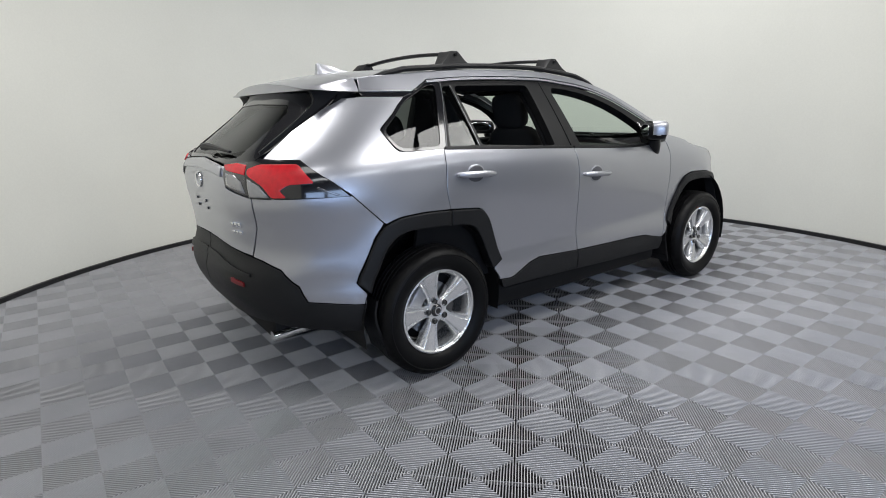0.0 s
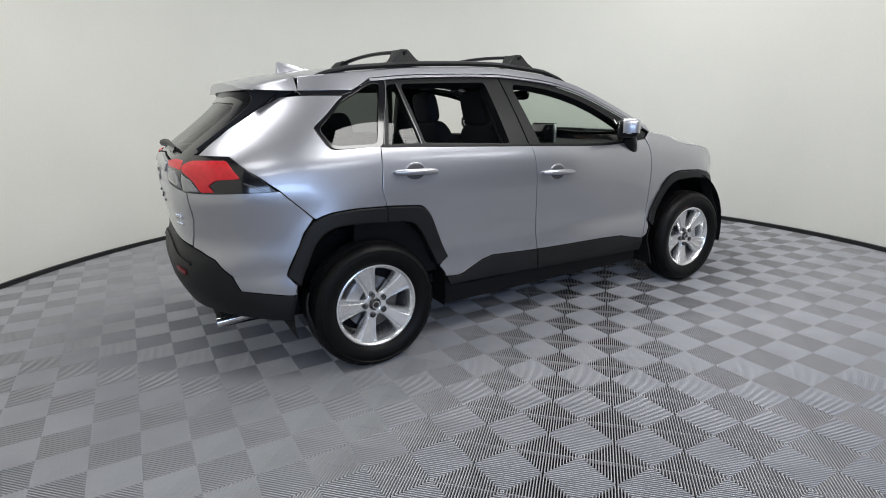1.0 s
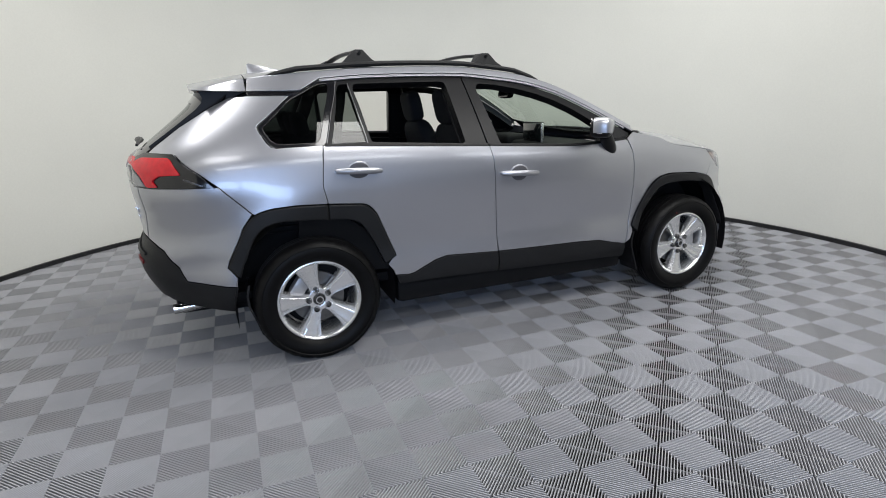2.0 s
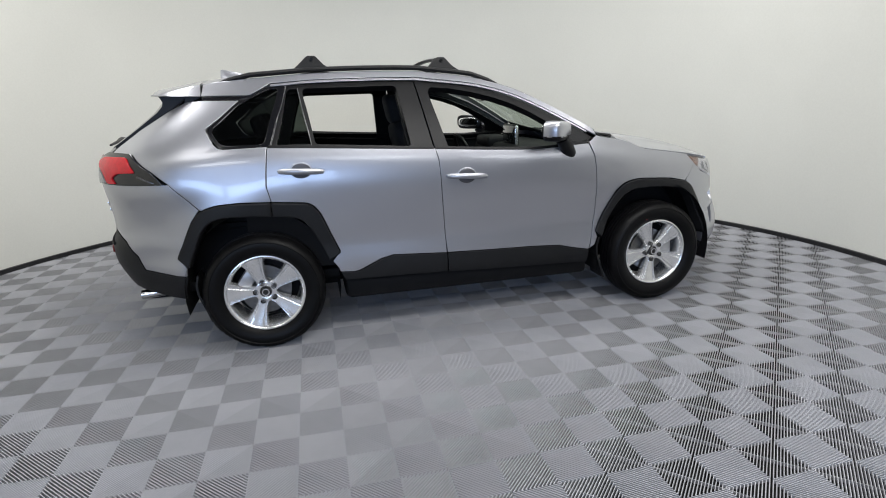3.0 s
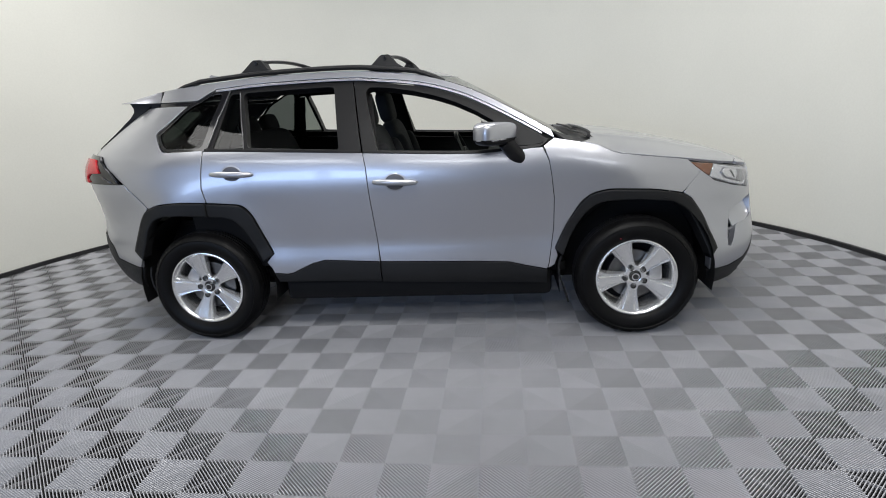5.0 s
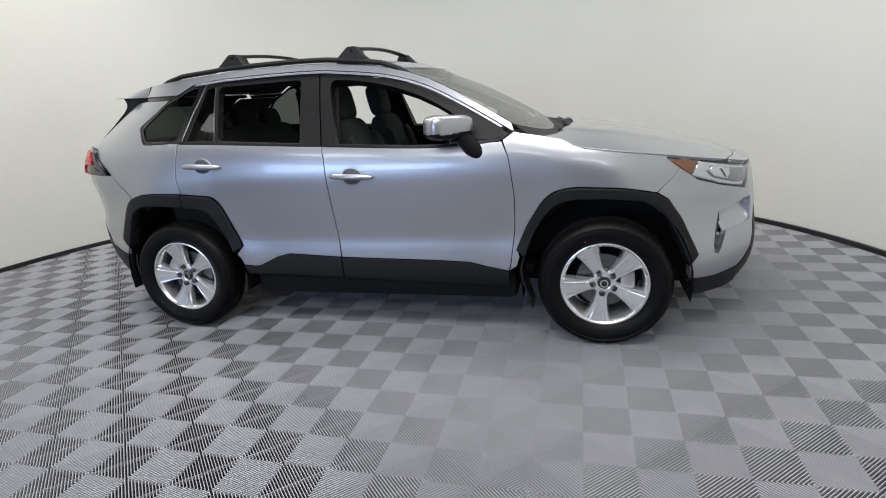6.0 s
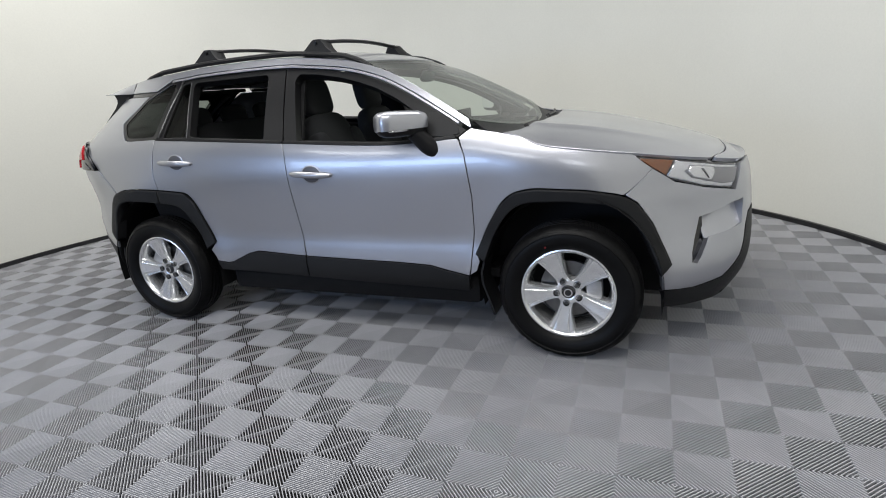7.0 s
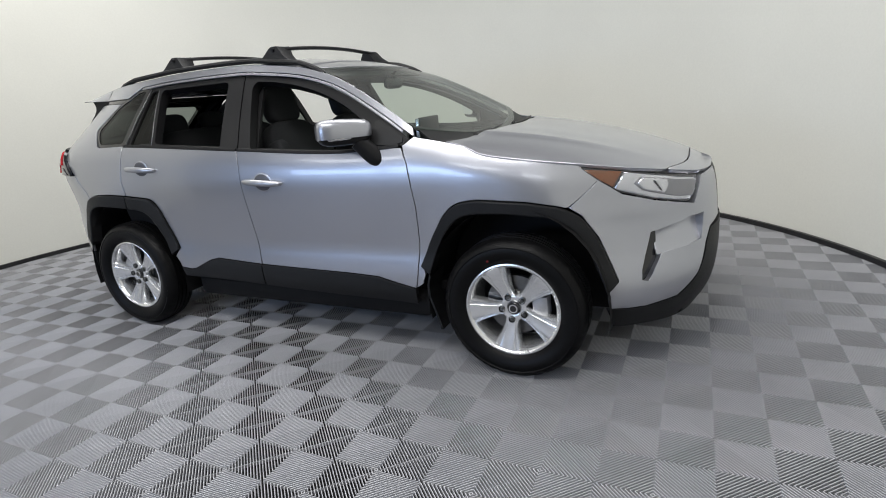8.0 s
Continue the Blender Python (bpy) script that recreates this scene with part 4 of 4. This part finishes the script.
doors = {(o.name.split(".")[0], "R" if (sum((Vector(c) for c in o.bound_box), Vector()).y < 0) else "L"): o for o in car.children if o.name.split(".")[0] in ("front_door", "rear_door")}
for side, key in ((RIGHT, "R"), (LEFT, "L")):
    handle(doors["rear_door", key], -1.066, 1.078, side)
    handle(doors["front_door", key], -0.062, 0.994, side)
    fd = doors["front_door", key]
    at = pose(0.531, side * 0.927, 1.247, 0, 0, side * 43)
    bm = ellipsoid_box(0.074, 0.137, 0.062, 0.52)
    for v in bm.verts:
        v.co.z *= 1 + 0.12 * side * v.co.y / 0.133
    bmesh.ops.bisect_plane(bm, geom=bm.verts[:] + bm.edges[:] + bm.faces[:], plane_co=(0, 0, -0.028), plane_no=(0, 0, 1), clear_inner=True)
    bmesh.ops.bisect_plane(bm, geom=bm.verts[:] + bm.edges[:] + bm.faces[:], plane_co=(-0.042, 0, 0), plane_no=(1, 0, 0), clear_inner=True)
    bm.transform(at)
    part("mirror_cap", bm, paint, fd, "silver mirror cap")
    bm = ellipsoid_box(0.067, 0.130, 0.060, 0.52)
    bm.transform(at @ pose(0, 0, -0.006))
    part("mirror_shell", bm, satin_black, fd, "black lower mirror shell")
    bm = ellipsoid_box(0.004, 0.104, 0.040, 0.6)
    bm.transform(at @ pose(-0.064, 0, 0))
    part("mirror_glass", bm, mirror_mat, fd)
    strip = [(at @ Vector((x, side * y, -0.030))) for x, y in ((0.058, -0.04), (0.066, 0.02), (0.060, 0.08), (0.036, 0.116), (-0.02, 0.129))]
    part("mirror_strip", tube([tuple(p) for p in strip], [0.005, 0.008, 0.009, 0.009, 0.005], 8), chrome, fd, "bright turn signal strip")
    bm = tube([(0.690, side * 0.800, 1.080), (0.682, side * 0.818, 1.082), (0.665, side * 0.842, 1.092), (0.636, side * 0.864, 1.130), (0.585, side * 0.895, 1.195)], [0.020, 0.040, 0.048, 0.047, 0.042], 20, 1.0)
    part("mirror_arm", bm, satin_black, fd, "black mirror arm")


# ---- wheels ----
def build_wheel():
    """A wheel about the y axis, its outer face towards -y; the rim carries the rest."""
    rim = part("wheel", lathe([(0.205, -0.10), (0.205, 0.0), (0.212, 0.060), (0.221, 0.078), (0.230, 0.084), (0.237, 0.082), (0.239, 0.074), (0.232, 0.055), (0.222, -0.10)], 64), alloy, car, "five-spoke silver alloy wheel with a black tyre")
    tyre_prof = [(0.232, 0.066), (0.243, 0.082), (0.262, 0.096), (0.285, 0.104), (0.305, 0.106), (0.318, 0.102), (0.322, 0.105), (0.334, 0.099), (0.348, 0.084), (0.357, 0.070), (0.360, 0.055)]
    for g0 in (0.050, 0.020, -0.012, -0.042):
        tyre_prof += [(0.361, g0), (0.353, g0 - 0.002), (0.353, g0 - 0.008), (0.361, g0 - 0.010)]
    tyre_prof += [(0.357, -0.070), (0.345, -0.088), (0.30, -0.105), (0.245, -0.085), (0.230, -0.070)]
    bm = lathe(tyre_prof, 144)
    for v in bm.verts:
        r = math.hypot(v.co.x, v.co.z)
        a = math.atan2(v.co.z, v.co.x) / math.tau * 72
        if r > 0.340 and abs(v.co.y) > 0.052 and (a % 1.0) < 0.45:
            v.co.x *= 1 - 0.005 / r
            v.co.z *= 1 - 0.005 / r
    tyre = part("tyre", bm, rubber, rim, "black tyre")
    # Spokes: wide at the rim, ridged edges round a hollowed face
    half_cross = ((0.0, -0.002), (0.30, -0.001), (0.50, 0.0), (0.55, -0.002), (0.63, -0.015), (0.71, -0.015), (0.77, -0.003), (0.84, -0.002), (0.92, -0.010), (1.0, -0.024), (1.0, -0.050))
    cross = tuple((-t, d) for t, d in half_cross[:0:-1]) + half_cross
    radial = ((0.030, 0.036, 0.046), (0.060, 0.036, 0.050), (0.085, 0.034, 0.053), (0.115, 0.041, 0.058), (0.150, 0.051, 0.064), (0.185, 0.063, 0.071), (0.212, 0.074, 0.077), (0.226, 0.082, 0.079))
    bm = bmesh.new()
    rings = []
    for r, hw, d in radial:
        rings.append([bm.verts.new((t * hw, -(d + dd * min(1.0, 0.25 + (r - 0.03) * 7)), -math.sqrt(max(0.0001, r * r - 0.3 * (t * hw) ** 2)))) for t, dd in cross])
    for a, b in zip(rings, rings[1:]):
        for k in range(len(cross) - 1):
            bm.faces.new((a[k], a[k + 1], b[k + 1], b[k]))
    bmesh.ops.recalc_face_normals(bm, faces=bm.faces)
    spoke = part("spoke", bm, alloy, rim)
    for k in range(1, 5):
        o = spoke.copy()
        scene.collection.objects.link(o)
        o.matrix_local = Matrix.Rotation(k * math.tau / 5, 4, "Y")
    part("hub", lathe([(0.062, 0.0), (0.066, 0.040), (0.064, 0.052), (0.052, 0.056), (0.034, 0.050), (0.031, 0.048)], 40), alloy, rim)
    part("hub_cap", lathe([(0.032, 0.046), (0.031, 0.056), (0.027, 0.060), (0.0001, 0.062)], 28), gloss_black, rim, "black hub cap")
    part("hub_cap_ring", lathe([(0.022, 0.060), (0.022, 0.064), (0.017, 0.064), (0.017, 0.060)], 24), chrome, rim)
    nut, socket = part("wheel_nut", lathe([(0.0105, 0.040), (0.0105, 0.060), (0.008, 0.064), (0.0001, 0.065)], 6), steel, rim), part("nut_socket", lathe([(0.0165, 0.030), (0.0165, 0.0605), (0.0145, 0.0605), (0.013, 0.052), (0.0001, 0.052)], 18), gloss_black, rim)
    for k in range(5):
        a = math.tau * (k / 5) - math.pi / 2
        for src in (nut, socket):
            o = src
            if k:
                o = src.copy()
                scene.collection.objects.link(o)
            o.matrix_local = pose(0.060 * math.cos(a), 0, 0.060 * math.sin(a))
    part("brake_disc", lathe([(0.045, 0.005), (0.075, 0.010), (0.078, 0.0), (0.152, 0.0), (0.152, -0.022), (0.078, -0.022)], 40), steel, rim, "grey brake disc")
    bm = box(bmesh.new(), 0.085, 0.165, -0.030, 0.045, -0.055, 0.055, 0.014, 2)
    caliper = part("brake_caliper", bm, caliper_grey, rim, "grey brake caliper")
    caliper.matrix_local = Matrix.Rotation(radians(-12), 4, "Y")
    part("wheel_back", lathe([(0.20, -0.098), (0.0001, -0.10)], 32), trim_black, rim)
    return rim


wheel = build_wheel()
wheel.matrix_local = pose(AXLE, -0.812, 0.357, 0, 10, 0)
rear_wheel = copy_thing(wheel, pose(-AXLE, -0.812, 0.357, 0, 20, 0))
for o in rear_wheel.children:
    if o.name.startswith("brake_caliper"):
        o.matrix_local = Matrix.Rotation(radians(196), 4, "Y")
copy_thing(wheel, pose(AXLE, 0.812, 0.357, 0, 0, 180))
copy_thing(wheel, pose(-AXLE, 0.812, 0.357, 0, 0, 180))
part("tyre_mark", lathe([(0.0001, 0.106), (0.0045, 0.106), (0.005, 0.098)], 10), reflector_red, wheel, "small red dot on the tyre").matrix_local = pose(-0.146, 0, 0.228)

# Wheel wells, flaps, underside, exhaust
for cx in (-AXLE, AXLE):
    for side in (RIGHT, LEFT):
        bm = bmesh.new()
        y0, y1 = side * 0.870, side * 0.52
        rings = []
        for y in (y0, y1):
            rings.append([bm.verts.new((cx + 0.455 * math.cos(a), y, 0.36 + 0.50 * math.sin(a))) for a in [radians(-12 + 204 * i / 20) for i in range(21)]])
        for k in range(20):
            bm.faces.new((rings[0][k], rings[0][k + 1], rings[1][k + 1], rings[1][k]))
        bm.faces.new(rings[1])
        part("wheel_liner", bm, trim_black, car)
        x0 = cx - 0.395 if cx < 0 else cx - 0.465
        bm = bmesh.new()
        rows_f = []
        for z, dx in ((0.50, 0.02), (0.44, 0.005), (0.38, 0.008), (0.30, 0.035), (0.24, 0.055), (0.20, 0.065)):
            rows_f.append([bm.verts.new((x0 + dx + dt, side * y, z)) for y, dt in ((0.868, 0), (0.70, 0.0), (0.70, 0.012), (0.868, 0.012))])
        for a, b in zip(rows_f, rows_f[1:]):
            for k in range(4):
                bm.faces.new((a[k], a[(k + 1) % 4], b[(k + 1) % 4], b[k]))
        bm.faces.new(rows_f[-1])
        bmesh.ops.recalc_face_normals(bm, faces=bm.faces)
        part("mud_flap", bm, black_plastic, car, "black mud flap")
bm = bmesh.new()
box(bm, -0.86, 0.86, -0.80, 0.80, 0.22, 0.40, 0.04)
box(bm, -2.12, -0.80, -0.50, 0.50, 0.26, 0.50, 0.03)
box(bm, 0.80, 2.10, -0.50, 0.50, 0.24, 0.60, 0.03)
part("underbody", bm, trim_black, car, "black underside")
exhaust = part("exhaust", tube([(-1.85, -0.50, 0.315), (-2.0, -0.50, 0.312), (-2.135, -0.50, 0.302)], [0.026, 0.029, 0.031], 14), chrome, car, "bright exhaust tip")

# ---- cabin ----
floor_pan = part("cabin_floor", box(bmesh.new(), -1.95, 0.95, -0.72, 0.72, 0.36, 0.42, 0.01), trim_black, car)
part("load_floor", box(bmesh.new(), -2.05, -1.15, -0.55, 0.55, 0.70, 0.74, 0.01), trim_black, car)


def pad(sx, sy, sz, m, mat, parent, name, power=0.45, label=""):
    bm = ellipsoid_box(sx, sy, sz, power, 24, 14)
    bm.transform(m)
    return part(name, bm, mat, parent, label)


def seat(x, y):
    back = pad(0.075, 0.245, 0.33, pose(x, y, 0.98, 0, -17, 0), fabric, car, "front_seat", 0.5, "dark grey fabric front seat")
    pad(0.26, 0.25, 0.085, pose(x + 0.30, y, 0.68, 0, -6, 0), fabric, back, "cushion")
    for s in (-1, 1):
        pad(0.070, 0.050, 0.25, pose(x + 0.055, y + s * 0.205, 0.95, 0, -17, 0), fabric, back, "side_bolster")
        part("headrest_post", tube([(x - 0.09, y + s * 0.06, 1.24), (x - 0.115, y + s * 0.06, 1.36)], 0.007, 6), chrome, back)
    pad(0.055, 0.140, 0.118, pose(x - 0.120, y, 1.400, 0, -12, 0), fabric, back, "headrest", 0.5)
    part("seat_base", box(bmesh.new(), x + 0.08, x + 0.50, y - 0.20, y + 0.20, 0.41, 0.62, 0.03), trim_black, back)


seat(-0.20, -0.36)
seat(-0.20, 0.36)
bench = pad(0.085, 0.62, 0.31, pose(-1.18, 0, 0.98, 0, -20, 0), fabric, car, "rear_bench", 0.35, "dark grey fabric rear bench")
pad(0.26, 0.62, 0.09, pose(-0.88, 0, 0.70, 0, -5, 0), fabric, bench, "cushion", 0.35)
for y in (-0.38, 0.0, 0.38):
    pad(0.045, 0.125, 0.075, pose(-1.305, y, 1.320, 0, -15, 0), fabric, bench, "headrest", 0.6)

dash = part("dashboard", box(bmesh.new(), 0.48, 1.0, -0.70, 0.70, 0.80, 1.105, 0.06, 4), trim_black, car, "black dashboard")
part("dash_shelf", box(bmesh.new(), 0.42, 0.56, -0.66, 0.66, 0.93, 0.99, 0.02, 3), trim_grey, dash)
part("screen", box(bmesh.new(), 0.545, 0.565, -0.160, 0.10, 1.110, 1.245, 0.006), screen_mat, dash, "dark touch screen")
part("screen_edge", box(bmesh.new(), 0.548, 0.572, -0.174, -0.164, 1.105, 1.250, 0.003), alloy, dash, "silver edge of the touch screen")
part("screen_bezel", box(bmesh.new(), 0.560, 0.580, -0.170, 0.11, 1.08, 1.255, 0.008), satin_black, dash)
part("instrument_hood", box(bmesh.new(), 0.45, 0.66, 0.20, 0.54, 1.06, 1.150, 0.03, 3), trim_black, dash)
part("air_vent", box(bmesh.new(), 0.462, 0.482, -0.66, -0.52, 0.99, 1.05, 0.006), satin_black, dash)
part("console", box(bmesh.new(), -0.30, 0.52, -0.11, 0.11, 0.42, 0.80, 0.03, 3), trim_black, car, "black centre console")
part("gear_lever", tube([(0.25, 0, 0.80), (0.24, 0, 0.90)], [0.012, 0.022], 10), gloss_black, car)
bm = bmesh.new()
ring = []
for k in range(40):
    a = k * math.tau / 40
    c = Vector((0, 0.185 * math.cos(a), 0.185 * math.sin(a)))
    o = Vector((0, math.cos(a), math.sin(a)))
    ring.append([bm.verts.new(c + o * 0.016 * math.cos(b) + Vector((0.016 * math.sin(b), 0, 0))) for b in [j * math.tau / 8 for j in range(8)]])
for k in range(40):
    for j in range(8):
        bm.faces.new((ring[k][j], ring[k][(j + 1) % 8], ring[(k + 1) % 40][(j + 1) % 8], ring[(k + 1) % 40][j]))
bmesh.ops.recalc_face_normals(bm, faces=bm.faces)
steering = part("steering_wheel", bm, satin_black, car, "black steering wheel")
part("steering_hub", ellipsoid_box(0.03, 0.07, 0.06, 0.6), satin_black, steering)
for y0, z0, y1, z1 in ((0.05, 0, 0.175, 0.02), (-0.05, 0, -0.175, 0.02), (0, -0.04, 0, -0.175)):
    part("wheel_arm", tube([(0, y0, z0), (0, y1, z1)], 0.018, 8), satin_black, steering)
steering.matrix_local = pose(0.30, 0.36, 1.0, 0, -24, 0)
pad(0.018, 0.115, 0.035, pose(0.33, 0.0, 1.475, 0, 10, 0), gloss_black, car, "inner_mirror", 0.6, "black rear-view mirror")
part("mirror_stem", tube([(0.33, 0, 1.485), (0.345, 0, 1.515), (0.335, 0, 1.538)], [0.012, 0.012, 0.02], 8), satin_black, car)
for side in (RIGHT, LEFT):
    # Inner door skins, pillar trims and grab handles
    for nm, key_name, x0, x1 in (("rear_door_trim", "rear_door", -1.20, -0.30), ("front_door_trim", "front_door", -0.20, 0.74)):
        panel("door_trim", [(x0, 0.46), (x1, 0.46)] + steps(lambda x: belt(x) + 0.006, x1, x0, 8), trim_black, doors[key_name, "R" if side < 0 else "L"], body_surface(side), lift=-0.085, thick=0.02, step=0.08)
        panel("trim_ledge", [(0.0, 0.0), (1.0, 0.0), (1.0, 1.0), (0.0, 1.0)], trim_black, doors[key_name, "R" if side < 0 else "L"], (lambda a, b, sd: lambda u, v: (a + (b - a) * u, sd * (body_xy(a + (b - a) * u, belt(a + (b - a) * u))[1] - 0.012 - 0.085 * v), belt(a + (b - a) * u) + 0.004))(x0, x1, side), step=0.12, thick=0.006)
    panel("pillar_trim", [(x, top_line(x) - 0.01) for x in (0.80, 0.62, 0.42, 0.22, 0.05)] + [(x, top_line(x) + 0.035) for x in (0.05, 0.22, 0.42, 0.62, 0.80)], trim_grey, car, body_surface(side), lift=-0.055, thick=0.02, step=0.06, label="grey windscreen pillar trim")
    panel("centre_pillar", [(-0.40, 1.16), (-0.44, 1.55), (-0.22, 1.54), (-0.16, 1.16)], trim_black, car, body_surface(side), lift=-0.075, thick=0.02, step=0.08)
    panel("rear_pillar_trim", on_side([(-1.235, 1.20), (-1.13, 1.56), (-1.04, 1.56), (-1.09, 1.40), (-1.14, 1.20)]), trim_black, car, body_surface(side), lift=-0.085, thick=0.02, step=0.08)

# ---- the booth ----
BOOTH_X, BOOTH_Y, BOOTH_R = -0.35, -0.35, 4.03


def arc_wall(name, r0, r1, z0, z1, a0, a1, mat, n=96, label=""):
    bm = bmesh.new()
    cols = []
    for i in range(n + 1):
        a = radians(a0 + (a1 - a0) * i / n)
        cols.append([bm.verts.new((BOOTH_X + r * math.cos(a), BOOTH_Y + r * math.sin(a), z)) for r, z in ((r0, z0), (r0, z1), (r1, z1), (r1, z0))])
    for a, b in zip(cols, cols[1:]):
        for k in range(4):
            bm.faces.new((a[k], a[(k + 1) % 4], b[(k + 1) % 4], b[k]))
    bm.faces.new(cols[0])
    bm.faces.new(cols[-1])
    bmesh.ops.recalc_face_normals(bm, faces=bm.faces)
    return tagged(part(name, bm, mat, None), label, "", "", "structure")


arc_wall("wall_round", BOOTH_R, BOOTH_R + 0.08, -0.02, CEILING, -46, 220, wall_mat, label="curved matt white booth wall")
arc_wall("baseboard", BOOTH_R - 0.030, BOOTH_R - 0.001, -0.02, 0.040, -46, 220, skirting_mat, label="black skirting along the curved wall")


def slab(name, x0, x1, y0, y1, z0, z1, mat, label):
    return tagged(part(name, box(bmesh.new(), x0, x1, y0, y1, z0, z1), mat, None, "", False), label, "", "", "structure")


# Base floor, coloured near-black so the rib gaps look shaded
slab("ground", -9, 9, -10.2, 6, -0.08, -0.0235, gap_shade_mat, "base floor under the ribbed tiles, near-black for the shade in their gaps")
# Pale slab out of view, added to throw light back at the flank
slab("shop_floor", -9, 9, -10.2, -4.75, -0.0235, -0.004, concrete, "unseen grey concrete floor added to bounce light onto the car")
slab("ceiling", -9, 9, -10.2, 6, CEILING, CEILING + 0.1, ceiling_mat, "grey ceiling above the booth")
slab("wall_north", -9, 9, 6, 6.2, -0.08, CEILING, shop_wall, "plain shop wall")
slab("wall_east", 9, 9.2, -10.2, 6, -0.08, CEILING, shop_wall, "plain shop wall")
slab("wall_west", -9.2, -9, -10.2, 6, -0.08, CEILING, shop_wall, "plain shop wall")
slab("wall_south", -9, 9, -10.4, -10.2, -0.08, CEILING, shop_wall, "plain shop wall")

# ---- ribbed floor tiles ----
TILE = 0.2 * math.sqrt(2)
RINGS, RIB, DEEP = 12, 0.0037, 0.016
GRID_TURN = radians(-0.5)
GRID_X, GRID_Y = 0.0431, 0.0835


def tile_shape():
    """One tile: concentric square ribs with open gaps between, top at z = 0."""
    verts, faces = [], []
    pitch = TILE / 2 / RINGS
    for k in range(RINGS):
        h1 = TILE / 2 - (pitch - RIB) * 0.5 - k * pitch
        h0 = max(0.0, h1 - RIB)
        b = len(verts)
        q = RIB / 2
        rings = [(h1, -DEEP)] + [(h0 + q + q * math.cos(t), -0.0013 + 0.0013 * math.sin(t)) for t in (0.0, 0.55, 1.05, 1.35, 1.79, 2.09, 2.59, math.pi)] + [(h0, -DEEP)]
        for h, z in rings:
            verts += [(h, h, z), (-h, h, z), (-h, -h, z), (h, -h, z)]
        for lay in range(len(rings) - 1):
            for i in range(4):
                a, c = b + lay * 4 + i, b + lay * 4 + (i + 1) % 4
                faces.append((a, c, c + 4, a + 4))
    # Webs under the ribs, from the middle to each side
    for ax, ay in ((1, 0), (0, 1), (-1, 0), (0, -1)):
        b = len(verts)
        for k in (0.0, TILE / 2):
            for off, z in ((-0.0012, -0.0235), (-0.0012, -0.0075), (0.0012, -0.0075), (0.0012, -0.0235)):
                verts.append((ax * k - ay * off, ay * k + ax * off, z))
        for k in range(3):
            faces.append((b + k, b + k + 1, b + k + 5, b + k + 4))
    return verts, faces


tv, tf = tile_shape()
tile_mesh = bpy.data.meshes.new("tile")
tile_mesh.from_pydata(tv, [], tf)
tile_mesh.materials.append(tile_mat)
tile_floor = tagged(new("floor"), "grey ribbed plastic tiles laid diagonally to the car", "", "", "structure")
spots = []
for a in range(-40, 41):
    for b in range(-40, 41):
        gx, gy = (a + b) * 0.2 + GRID_X, (a - b) * 0.2 + GRID_Y
        x = gx * math.cos(GRID_TURN) - gy * math.sin(GRID_TURN)
        y = gx * math.sin(GRID_TURN) + gy * math.cos(GRID_TURN)
        if math.hypot(x - BOOTH_X, y - BOOTH_Y) < BOOTH_R + 0.15:
            spots.append((abs(y + 2.1) * 1.1 + abs(x) * 0.45, x, y))
spots.sort()
turn = GRID_TURN + math.pi / 4
for d, x, y in spots[:300]:
    o = new("tile", tile_mesh)
    o.parent = tile_floor
    o.matrix_local = Matrix.Translation((x, y, 0)) @ Matrix.Rotation(turn, 4, "Z")
base = np.array(tv)
c, s = math.cos(turn), math.sin(turn)
turned = np.column_stack((base[:, 0] * c - base[:, 1] * s, base[:, 0] * s + base[:, 1] * c, base[:, 2]))
all_v = np.concatenate([turned + (x, y, 0) for d, x, y in spots[300:]])
face_arr = np.array(tf)
all_f = np.concatenate([face_arr + i * len(tv) for i in range(len(spots) - 300)])
rest = bpy.data.meshes.new("tile_field")
rest.from_pydata(all_v.tolist(), [], all_f.tolist())
rest.materials.append(tile_mat)
field = tagged(new("tile_field", rest), "grey ribbed plastic tiles towards the booth wall", "", "", "stuff")
field.parent = tile_floor
